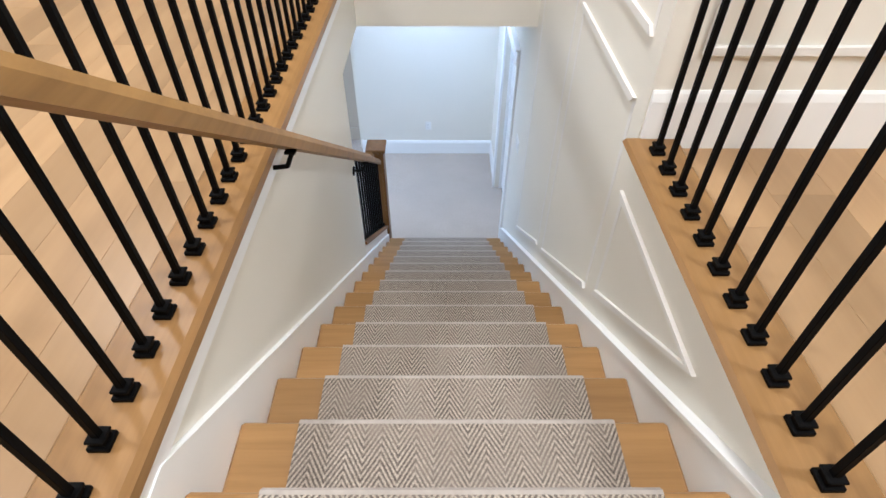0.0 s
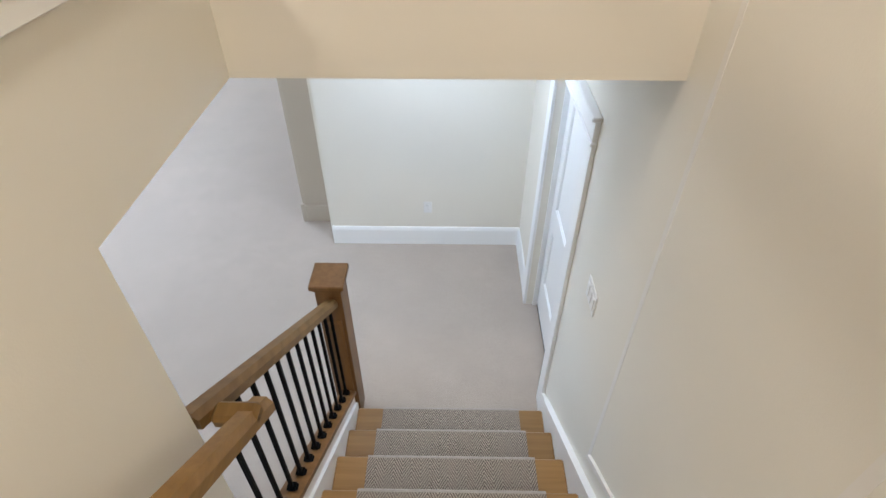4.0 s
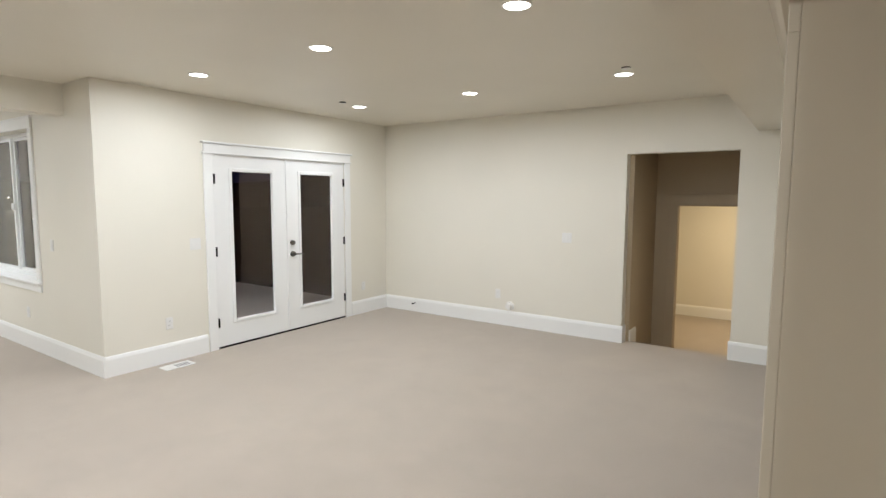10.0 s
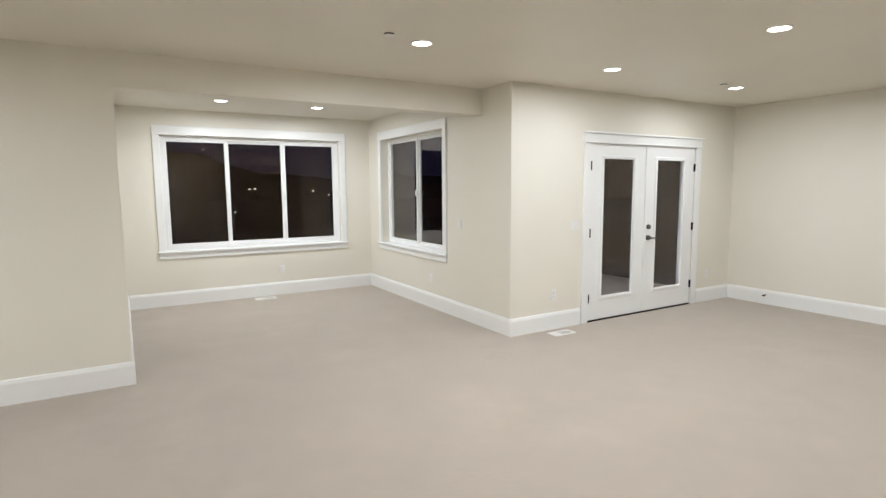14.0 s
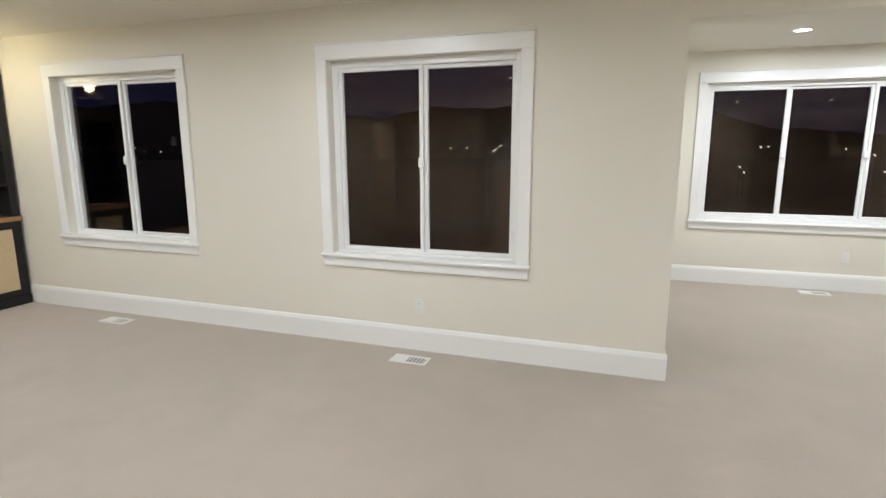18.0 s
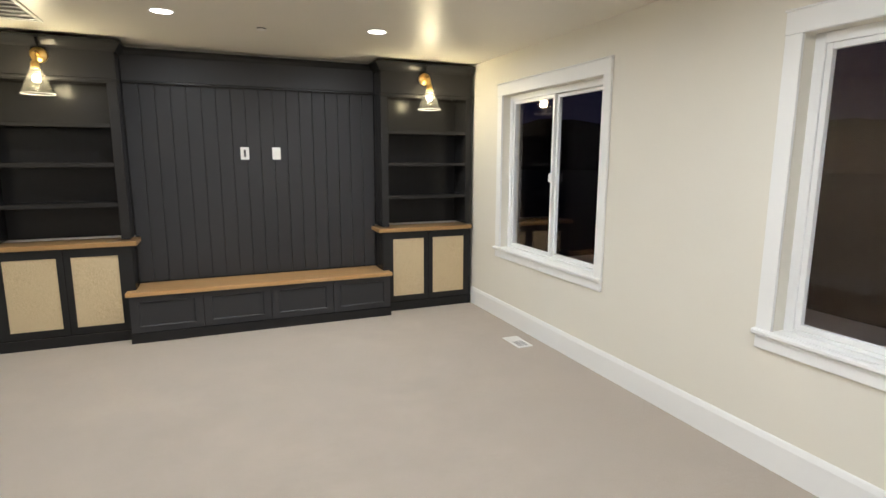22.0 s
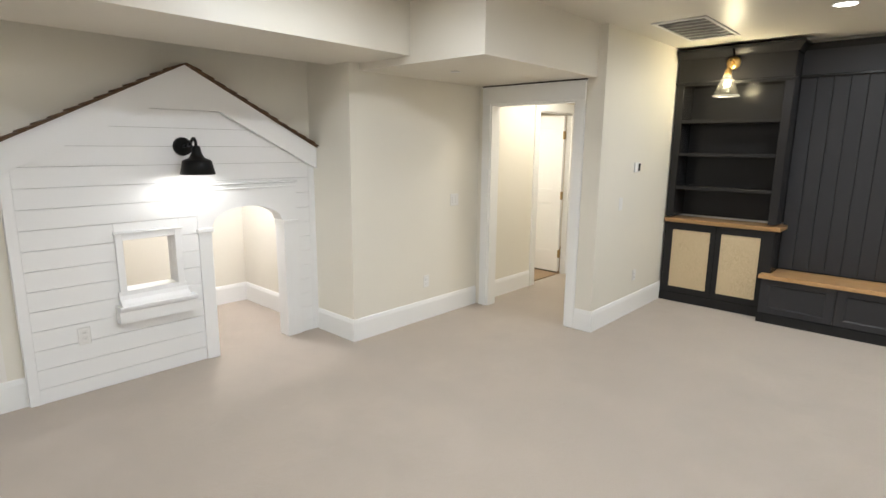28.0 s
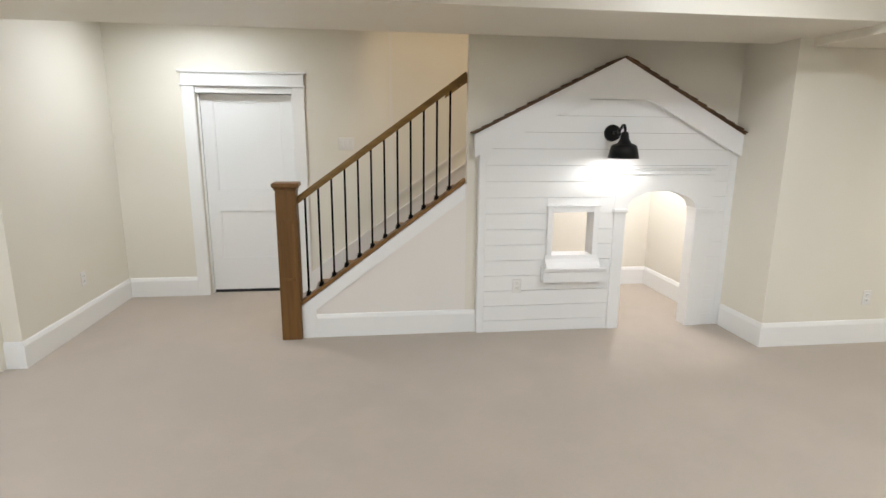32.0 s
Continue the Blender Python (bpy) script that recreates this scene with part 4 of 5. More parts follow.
def built_in_bookcase(x0, x1, inner, label):
    """Charcoal bookcase over a cane-door cabinet, between x0 and x1; inner is +1 or -1, towards the bench."""
    e = thing("bookcase", (x0 + x1) / 2, BF, 0, label, "bookcase", "charcoal built-in bookcases")
    ins = 0.075
    a0, a1 = x0 + ins, x1 - ins
    top = 2.28
    box("side_panel", x0, BB + 0.002, 0.92, x0 + 0.02, BF - 0.022, 2.585, CHARCOAL, e, 0)
    box("side_panel", x1 - 0.02, BB + 0.002, 0.92, x1, BF - 0.022, 2.585, CHARCOAL, e, 0)
    box("back_panel", x0 + 0.02, BB + 0.002, 0.92, x1 - 0.02, BB + 0.02, 2.585, CHARCOAL, e, 0)
    box("top_panel", x0 + 0.02, BB + 0.02, 2.25, x1 - 0.02, BF - 0.022, 2.27, CHARCOAL, e, 0)
    box("inner_side", x0 + 0.02, BB + 0.02, 0.92, a0, BF - 0.022, 2.25, CHARCOAL, e, 0)
    box("inner_side", a1, BB + 0.02, 0.92, x1 - 0.02, BF - 0.022, 2.25, CHARCOAL, e, 0)
    for s, t in ((x0, a0), (a1, x1)):
        box("face_stile", s, BF - 0.022, 0.92, t, BF, 2.25, CHARCOAL, e, 0.002)
    box("frieze", x0, BF - 0.022, 2.25, x1, BF, 2.53, CHARCOAL, e, 0.002)
    box("frieze_bead", x0 - 0.006, BF - 0.02, 2.262, x1 + 0.006, BF + 0.012, 2.286, CHARCOAL, e, 0.004)
    ya, yb = BB + 0.02, BF - 0.004
    for z in (1.915, 1.585, 1.242):
        box("shelf", a0, ya, z - 0.034, a1, yb, z, CHARCOAL, e, 0.002)
    prof = [(-0.02, 2.5), (0.012, 2.5), (0.02, 2.52), (0.05, 2.558), (0.06, 2.575), (0.06, 2.592), (-0.02, 2.592)]
    near, wall_end = (x1, x0) if inner > 0 else (x0, x1)
    sweep("crown", prof, [(wall_end, BF, 0, 1), (near, BF, inner, 1), (near, BB + 0.09, inner, 0)], CHARCOAL, e)
    # base cabinet
    box("cabinet_body", x0, BB + 0.002, 0.0, x1, BF - 0.022, 0.862, CHARCOAL, e, 0)
    box("toe_board", x0, BF - 0.022, 0.0, x1, BF + 0.008, 0.095, CHARCOAL, e, 0.003)
    box("worktop", x0 - (0.045 if inner < 0 else 0), BB + 0.025, 0.862, x1 + (0.045 if inner > 0 else 0), BF + 0.03, 0.902, BENCHTOP, e, 0.004, "oak cabinet top")
    m = (x0 + x1) / 2
    for s, t in ((x0 + 0.004, m - 0.002), (m + 0.002, x1 - 0.004)):
        wide = {True: 0.11, False: 0.086}
        outer_door = (s < m - 0.1) == (inner > 0)
        edge_stile = wide[not outer_door]
        c0, c1 = (s + edge_stile, t - 0.05) if s < m - 0.1 else (s + 0.05, t - edge_stile)
        d0, d1 = 0.162, 0.782
        door = part("door", wall_into(bmesh.new(), "y", BF, BF - 0.021, (s, t), (0.10, 0.857), [(c0, c1, d0, d1)]), CHARCOAL, e)
        box("cane_panel", c0 - 0.002, BF - 0.016, d0 - 0.002, c1 + 0.002, BF - 0.008, d1 + 0.002, CANE, door, 0, "natural woven cane panel")
    return e


built_in_bookcase(-3.092, -2.052, -1, "charcoal built-in bookcase with empty shelves over cane-panel doors")
built_in_bookcase(-6.43, -5.4, 1, "charcoal built-in bookcase with empty shelves over cane-panel doors, beside the window")

bw = thing("panelled_media_wall", -4.21, BB, 0, "charcoal vertical board panelling between the bookcases", "wall panelling")
PX0, PX1 = -5.398, -3.094
n = 18
pw = (PX1 - PX0) / n
box("backing", PX0, BB + 0.002, 0.0, PX1, BB + 0.03, 2.56, CHARCOAL, bw, 0)
for i in range(n):
    box("plank", PX0 + i * pw + 0.0018, BB + 0.03, 0.47, PX0 + (i + 1) * pw - 0.0018, BB + 0.048, 2.30, CHARCOAL_MATTE, bw, 0.003)
box("frieze", PX0, BB + 0.03, 2.29, PX1, BB + 0.062, 2.56, CHARCOAL_MATTE, bw, 0.002)
box("frieze_bead", PX0, BB + 0.062, 2.285, PX1, BB + 0.082, 2.31, CHARCOAL, bw, 0.004)
prism("crown", [(BB + 0.06, 2.53), (BB + 0.07, 2.53), (BB + 0.085, 2.56), (BB + 0.085, 2.59), (BB + 0.002, 2.59), (BB + 0.002, 2.562), (BB + 0.06, 2.562)], "x", PX0, PX1, CHARCOAL, bw)

bn = thing("storage_bench", -4.21, -6.545, 0, "charcoal storage bench with an oak top and four drawers", "bench")
FY = -6.545
box("bench_body", -5.395, BB + 0.05, 0.0, -3.097, FY - 0.022, 0.425, CHARCOAL, bn, 0)
for s, t in ((-5.437, -5.395), (-3.097, -3.045)):
    box("end_panel", s, BF + 0.034, 0.0, t, FY - 0.022, 0.425, CHARCOAL, bn, 0)
box("toe_board", -5.439, FY - 0.022, 0.0, -3.043, FY + 0.012, 0.088, CHARCOAL, bn, 0)
box("bench_top", -5.392, BB + 0.05, 0.425, -3.1, FY - 0.0, 0.462, BENCHTOP, bn, 0.003, "oak bench top")
box("bench_top_nose", -5.455, BF + 0.034, 0.4252, -3.025, FY + 0.022, 0.4618, BENCHTOP, bn, 0.004, "oak bench top")
dw = (5.437 - 3.045) / 4
for i in range(4):
    s, t = -5.437 + i * dw + 0.004, -5.437 + (i + 1) * dw - 0.004
    dr = part("drawer", wall_into(bmesh.new(), "y", FY, FY - 0.021, (s, t), (0.093, 0.418), [(s + 0.065, t - 0.065, 0.145, 0.372)]), CHARCOAL_MATTE, bn)
    box("drawer_panel", s + 0.06, FY - 0.018, 0.14, t - 0.06, FY - 0.009, 0.377, CHARCOAL_MATTE, dr, 0)
    f0, f1, h0, h1 = s + 0.065, t - 0.065, 0.145, 0.372
    for nm, pts, ax, u, v in (("bead", [(FY - 0.009, h0), (FY + 0.002, h0), (FY - 0.009, h0 + 0.012)], "x", f0, f1), ("bead", [(FY - 0.009, h1), (FY + 0.002, h1), (FY - 0.009, h1 - 0.012)], "x", f0, f1)):
        prism(nm, pts, ax, u, v, CHARCOAL_MATTE, dr)
    for e0, e1 in ((f0, f0 + 0.014), (f1, f1 - 0.014)):
        prism("bead", [(e0, FY - 0.009), (e0, FY + 0.002), (e1, FY - 0.009)], "z", h0, h1, CHARCOAL_MATTE, dr)


def brass_sconce(x):
    e = thing("wall_sconce", x, BF, 2.43, "brass wall sconce with a clear glass cone shade, lit", "wall lamp", "brass sconces")
    bm = bmesh.new()
    tube_into(bm, (x, BF, 2.44), (x, BF + 0.022, 2.44), 0.062, 0.058, 28)
    part("backplate", bm, BRASS, e, "", True)
    bm = bmesh.new()
    box_into(bm, x - 0.05, BF, 2.45, x + 0.05, BF + 0.014, 2.52, 0.006)
    tube_into(bm, (x, BF + 0.02, 2.50), (x, BF + 0.062, 2.56), 0.009, 0.009, 10)
    part("mount", bm, IRON, e, "dark bronze mount")
    bm = bmesh.new()
    tube_into(bm, (x, BF + 0.02, 2.44), (x, BF + 0.10, 2.455), 0.011, 0.011, 12)
    tube_into(bm, (x, BF + 0.095, 2.455), (x, BF + 0.145, 2.43), 0.011, 0.011, 12)
    tube_into(bm, (x, BF + 0.145, 2.435), (x, BF + 0.15, 2.36), 0.013, 0.015, 12)
    part("arm", bm, BRASS, e)
    bm = bmesh.new()
    lathe_into(bm, [(0.0, 0.06), (0.022, 0.055), (0.03, 0.03), (0.031, 0.0), (0.0, 0.0)], 20, (x, BF + 0.15, 2.315))
    part("socket", bm, BRASS, e, "", True)
    bm = bmesh.new()
    lathe_into(bm, [(0.034, 0.205), (0.115, 0.0), (0.1135, 0.0), (0.0325, 0.205)], 32, (x, BF + 0.15, 2.125))
    s = part("shade", bm, SHADEGLASS, e, "clear glass cone shade", True)
    bm = bmesh.new()
    lathe_into(bm, [(0.1155, 0.0), (0.1165, 0.002), (0.1155, 0.004), (0.1125, 0.004), (0.1115, 0.002), (0.1125, 0.0), (0.1155, 0.0)], 32, (x, BF + 0.15, 2.122))
    part("rim", bm, PLASTIC, s, "ground glass rim", True)
    s.visible_shadow = False
    bm = bmesh.new()
    bmesh.ops.create_uvsphere(bm, u_segments=16, v_segments=10, radius=0.027, matrix=Matrix.Translation((x, BF + 0.15, 2.235)))
    b = part("bulb", bm, BULB, e, "glowing bulb", True)
    b.visible_shadow = False
    return e


brass_sconce(-2.57)
brass_sconce(-5.87)

# ---- the play house under the stair ----
HX = -0.20
ph = thing("playhouse_front", HX, -2.45, 0, "white shiplap play house front with gable roof under the stair", "playhouse")
APEX, EAVE, GY0, GY1, GYM = 2.165, 1.595, -1.325, -3.528, -2.455


def roof_z(y, drop=0.0):
    half = (GY0 - GYM) if y > GYM else (GYM - GY1)
    return APEX - (APEX - EAVE) * abs(y - GYM) / half - drop


LINES = [0.0] + [0.099 + 0.126 * i for i in range(15)] + [2.0]
for z0, z1 in zip(LINES, LINES[1:]):
    spans = [(-1.43, -3.445)]
    cuts = []
    if z1 > 0.60 and z0 < 1.035:
        cuts.append((-1.93, -2.355))
    if z0 < 1.33:
        cuts.append((-2.49, -3.31))
    for c0, c1 in cuts:
        nxt = []
        for s, t in spans:
            if c0 < s and c1 > t:
                nxt += [(s, c0), (c1, t)]
            else:
                nxt.append((s, t))
        spans = nxt
    for s, t in spans:
        if s - t < 0.02:
            continue
        zz0, zz1 = z0 + 0.0015, z1 - 0.0015
        pts = [(s, zz0), (t, zz0), (t, min(zz1, roof_z(t, 0.1))), (s, min(zz1, roof_z(s, 0.1)))]
        if z1 > 1.42:
            lo_s = min(s, GYM + (GY0 - GYM) * (APEX - 0.1 - zz0) / (APEX - EAVE))
            lo_t = max(t, GYM - (GYM - GY1) * (APEX - 0.1 - zz0) / (APEX - EAVE))
            hi_s = min(s, GYM + (GY0 - GYM) * max(0.0, APEX - 0.1 - zz1) / (APEX - EAVE))
            hi_t = max(t, GYM - (GYM - GY1) * max(0.0, APEX - 0.1 - zz1) / (APEX - EAVE))
            if lo_s - lo_t < 0.05:
                continue
            pts = [(lo_s, zz0), (lo_t, zz0), (hi_t, zz1), (hi_s, zz1)]
        prism("board", pts, "x", HX, -0.185, SHIPLAP, ph)
# backing seen in the joints, greyed to carry their shade
prism("backing", [(-1.43, 0.0), (-1.93, 0.0), (-1.93, 1.9), (-1.43, 1.55)], "x", -0.185, -0.152, JOINT_SHADE, ph)
prism("backing", [(-1.93, 0.0), (-2.50, 0.0), (-2.50, 0.60), (-1.93, 0.60)], "x", -0.185, -0.152, JOINT_SHADE, ph)
prism("backing", [(-1.93, 1.035), (-2.50, 1.035), (-2.50, 2.1), (-1.93, 1.87)], "x", -0.185, -0.152, JOINT_SHADE, ph)
prism("backing", [(-2.355, 0.60), (-2.50, 0.60), (-2.50, 1.035), (-2.355, 1.035)], "x", -0.185, -0.152, JOINT_SHADE, ph)
prism("backing", [(-2.50, 1.32), (-3.45, 1.32), (-3.45, 1.5), (-2.50, 2.1)], "x", -0.185, -0.152, JOINT_SHADE, ph)
prism("backing", [(-3.30, 0.0), (-3.45, 0.0), (-3.45, 1.32), (-3.30, 1.32)], "x", -0.185, -0.152, JOINT_SHADE, ph)
box("corner_board", HX - 0.0025, -1.43, 0.0, -0.152, -1.372, 1.50, SHIPLAP, ph, 0.003)
box("corner_board", HX - 0.0025, -3.528, 0.0, -0.152, -3.445, 1.50, SHIPLAP, ph, 0.003)
for ya, yb in ((GY0, GYM), (GY1, GYM)):
    d = 1 if ya < yb else -1
    za = roof_z(ya)
    crook = yb + (ya - yb) * (APEX - 0.178 - LINES[-2]) / (APEX - za)
    prism("fascia", [(ya, za), (yb, APEX), (yb, LINES[-2]), (crook, LINES[-2]), (ya, za - 0.175)], "x", HX - 0.05, HX - 0.006, SHIPLAP, ph)
    prism("roof_deck", [(ya, za + 0.004), (yb, APEX + 0.004), (yb, APEX), (ya, za)], "x", HX - 0.075, -0.152, SHAKE, ph)
    cnt = 13
    for i in range(cnt):
        f0, f1 = i / cnt, (i + 1.25) / cnt
        f1 = min(f1, 1.0)
        y0, y1 = ya + (yb - ya) * f0, ya + (yb - ya) * f1
        z0, z1 = za + (APEX - za) * f0, za + (APEX - za) * f1
        j = random.uniform(-0.004, 0.004)
        prism("shingle", [(y0 - d * 0.02, z0 + 0.013 + j * 0.7), (y1, z1 + 0.009), (y1, z1 + 0.004), (y0 - d * 0.02, z0 + 0.004)], "x", HX - 0.085 - random.uniform(0, 0.012), -0.153, SHAKE, ph)
for s, t, u, v in ((-1.932, -2.353, 1.048, 1.105), (-1.932, -2.353, 0.479, 0.60), (-2.484, -3.316, 1.34, 1.357)):
    box("board", HX, t, u, -0.185, s, v, SHIPLAP, ph, 0)
# little window with its flower box
for a, b, c, d in ((-1.93, -1.975, 0.60, 1.035), (-2.31, -2.355, 0.60, 1.035), (-1.975, -2.31, 0.99, 1.035), (-1.975, -2.31, 0.60, 0.645)):
    box("window_trim", HX - 0.02, b, c, -0.152, a, d, SHIPLAP, ph, 0.003)
box("window_cap", HX - 0.03, -2.366, 1.033, -0.152, -1.92, 1.047, SHIPLAP, ph, 0.004)
for a, b, c, d in ((-1.98, -1.975, 0.645, 0.99), (-2.315, -2.31, 0.645, 0.99)):
    box("window_jamb", -0.152, a, c, -0.08, b, d, SHIPLAP, ph, 0)
box("window_ledge", -0.152, -2.31, 0.60, -0.08, -1.975, 0.645, SHIPLAP, ph, 0.002)
fbx = [(HX, 0.43), (HX - 0.07, 0.43), (HX - 0.07, 0.512), (HX - 0.085, 0.522), (HX - 0.09, 0.535), (HX - 0.09, 0.548), (HX, 0.548)]
prism("flower_box", fbx, "y", -2.415, -1.90, SHIPLAP, ph)
prism("box_cove", [(HX, 0.548), (HX - 0.075, 0.548), (HX - 0.062, 0.566), (HX - 0.038, 0.588), (HX - 0.024, 0.615), (HX - 0.021, 0.64), (HX, 0.64)], "y", -2.37, -1.92, SHIPLAP, ph)
# arched doorway
DY0, DY1, SPR, RIS = -2.58, -3.185, 1.0, 0.155


def arch_z(y):
    u = (y - (DY0 + DY1) / 2) / ((DY0 - DY1) / 2)
    return SPR + RIS * math.sqrt(max(0.0, 1 - u * u))


outline = [(-2.482, 1.32), (-2.482, SPR)] + [(DY0 + (DY1 - DY0) * i / 20, arch_z(DY0 + (DY1 - DY0) * i / 20)) for i in range(21)] + [(-3.318, SPR), (-3.318, 1.32)]
ab = bmesh.new()
for i in range(1, len(outline) - 2):
    (ya, za), (yb, zb) = outline[i], outline[i + 1]
    if abs(ya - yb) < 1e-6:
        continue
    prism_into(ab, [(ya, za), (yb, zb), (yb, 1.32), (ya, 1.32)], "x", HX - 0.012, -0.152)
bmesh.ops.remove_doubles(ab, verts=ab.verts, dist=0.0005)
part("arch_header", ab, SHIPLAP, ph)
lin = bmesh.new()
for i in range(20):
    ya, yb = DY0 + (DY1 - DY0) * i / 20, DY0 + (DY1 - DY0) * (i + 1) / 20
    prism_into(lin, [(ya, arch_z(ya)), (yb, arch_z(yb)), (yb, arch_z(yb) + 0.008), (ya, arch_z(ya) + 0.008)], "x", -0.152, -0.08)
part("arch_lining", lin, SHIPLAP, ph)
box("header_band", HX - 0.022, -3.33, 1.324, -0.152, -2.47, 1.338, SHIPLAP, ph, 0.004)
box("header_band", HX - 0.022, -3.325, 1.288, HX - 0.012, -2.475, 1.30, SHIPLAP, ph, 0.002)
for s, t in ((-2.482, -2.58), (-3.185, -3.318)):
    box("door_post", HX - 0.016, t, 0.0, -0.08, s, 0.985, SHIPLAP, ph, 0.003)
    box("post_cap", HX - 0.034, t - 0.012, 0.985, -0.08, s + 0.012, 1.015, SHIPLAP, ph, 0.004)

lan = thing("barn_wall_lamp", HX, -2.42, 1.61, "black gooseneck barn lamp, lit, on the play house", "wall lamp")
bm = bmesh.new()
tube_into(bm, (HX, -2.42, 1.61), (HX - 0.03, -2.42, 1.61), 0.066, 0.06, 28)
part("backplate", bm, BLACKPAINT, lan, "", True)
gn = [(HX - 0.02, 1.61), (HX - 0.10, 1.615), (HX - 0.15, 1.64), (HX - 0.18, 1.665), (HX - 0.205, 1.665), (HX - 0.225, 1.64), (HX - 0.225, 1.60)]
bm = bmesh.new()
for (xa, za), (xb, zb) in zip(gn, gn[1:]):
    tube_into(bm, (xa, -2.42, za), (xb, -2.42, zb), 0.010, 0.010, 12)
part("gooseneck", bm, BLACKPAINT, lan, "", True)
bm = bmesh.new()
lathe_into(bm, [(0.0, 0.195), (0.022, 0.192), (0.028, 0.175), (0.034, 0.14), (0.05, 0.112), (0.084, 0.098), (0.094, 0.09), (0.100, 0.06), (0.114, 0.0), (0.110, 0.0), (0.096, 0.06), (0.088, 0.086), (0.04, 0.098), (0.0, 0.1)], 32, (HX - 0.225, -2.42, 1.425))
part("shade", bm, BLACKPAINT, lan, "black metal bell shade", True)
bm = bmesh.new()
bmesh.ops.create_uvsphere(bm, u_segments=16, v_segments=10, radius=0.03, matrix=Matrix.Translation((HX - 0.225, -2.42, 1.475)))
bl = part("bulb", bm, COOLBULB, lan, "glowing bulb", True)
bl.visible_shadow = False

# ---- tan bookcase by the landing ----
KF, KY0, KY1 = -0.875, 2.135, 4.90
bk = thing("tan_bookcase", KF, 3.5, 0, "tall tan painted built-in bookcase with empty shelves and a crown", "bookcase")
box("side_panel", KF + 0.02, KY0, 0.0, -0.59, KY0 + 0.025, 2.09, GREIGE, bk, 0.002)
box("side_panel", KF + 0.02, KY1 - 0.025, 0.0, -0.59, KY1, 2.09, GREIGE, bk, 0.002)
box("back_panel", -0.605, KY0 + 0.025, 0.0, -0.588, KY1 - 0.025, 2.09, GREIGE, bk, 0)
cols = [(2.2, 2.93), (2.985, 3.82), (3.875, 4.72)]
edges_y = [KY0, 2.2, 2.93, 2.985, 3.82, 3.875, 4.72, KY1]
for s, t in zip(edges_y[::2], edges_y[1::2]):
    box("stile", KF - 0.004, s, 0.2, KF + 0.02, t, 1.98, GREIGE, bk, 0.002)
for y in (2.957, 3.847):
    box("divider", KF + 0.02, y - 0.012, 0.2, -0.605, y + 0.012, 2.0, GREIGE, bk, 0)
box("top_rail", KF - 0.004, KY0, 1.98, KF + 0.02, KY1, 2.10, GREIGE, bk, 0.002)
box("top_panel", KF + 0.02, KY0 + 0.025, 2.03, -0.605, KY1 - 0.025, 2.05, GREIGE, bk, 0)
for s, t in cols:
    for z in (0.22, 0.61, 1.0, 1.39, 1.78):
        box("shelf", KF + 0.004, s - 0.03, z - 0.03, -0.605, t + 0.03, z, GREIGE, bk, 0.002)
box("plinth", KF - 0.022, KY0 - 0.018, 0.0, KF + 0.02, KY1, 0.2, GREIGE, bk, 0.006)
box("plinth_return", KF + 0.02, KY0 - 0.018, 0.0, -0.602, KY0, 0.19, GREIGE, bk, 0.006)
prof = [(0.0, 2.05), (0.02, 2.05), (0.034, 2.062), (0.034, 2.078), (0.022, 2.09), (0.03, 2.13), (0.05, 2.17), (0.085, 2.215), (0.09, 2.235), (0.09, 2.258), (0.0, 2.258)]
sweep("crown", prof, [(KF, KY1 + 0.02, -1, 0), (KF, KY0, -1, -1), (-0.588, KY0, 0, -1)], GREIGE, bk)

# ---- lamps in the ceiling ----


def downlight(x, y, z):
    e = thing("downlight", x, y, z, "round white recessed ceiling light, lit", "ceiling light", "recessed ceiling lights")
    bm = bmesh.new()
    lathe_into(bm, [(0.083, 0.0), (0.083, -0.004), (0.074, -0.007), (0.068, -0.003), (0.068, 0.0)], 32, (x, y, z))
    part("trim_ring", bm, PLASTIC, e, "", True)
    bm = bmesh.new()
    bmesh.ops.create_circle(bm, cap_ends=True, segments=32, radius=0.068, matrix=Matrix.Translation((x, y, z - 0.0045)))
    r = bmesh.ops.extrude_face_region(bm, geom=list(bm.faces))
    for v in [g for g in r["geom"] if isinstance(g, bmesh.types.BMVert)]:
        v.co.z += 0.004
    o = part("lens", bm, LENS, e, "glowing lens")
    o.visible_shadow = False
    return e


# this includes a fixture for the added, unseen lamp at (-2.2, 1.42)
for lx, ly in MAIN_LAMPS + SOUTH_LAMPS + ALCOVE_LAMPS:
    downlight(lx, ly, CEIL)
downlight(*LANDING_LAMP, LAND)
for sx, sy, sz in ((-5.03, 1.11, CEIL), (-5.02, 4.96, CEIL), (-2.07, 5.05, CEIL), (-4.21, -5.86, CEIL), (-1.28, -4.11, 2.21)):
    e = thing("sprinkler_cover", sx, sy, sz, "flat round sprinkler cover set in the ceiling", "sprinkler", "sprinkler covers")
    bm = bmesh.new()
    lathe_into(bm, [(0.0, -0.012), (0.038, -0.012), (0.04, -0.010), (0.04, -0.008), (0.0, -0.008)], 24, (sx, sy, sz))
    part("cover", bm, PLASTIC, e)
    bm = bmesh.new()
    lathe_into(bm, [(0.0, -0.008), (0.034, -0.008), (0.036, 0.0), (0.0, 0.0)], 24, (sx, sy, sz))
    part("gap", bm, DARKGAP, e, "dark gap behind the cover")

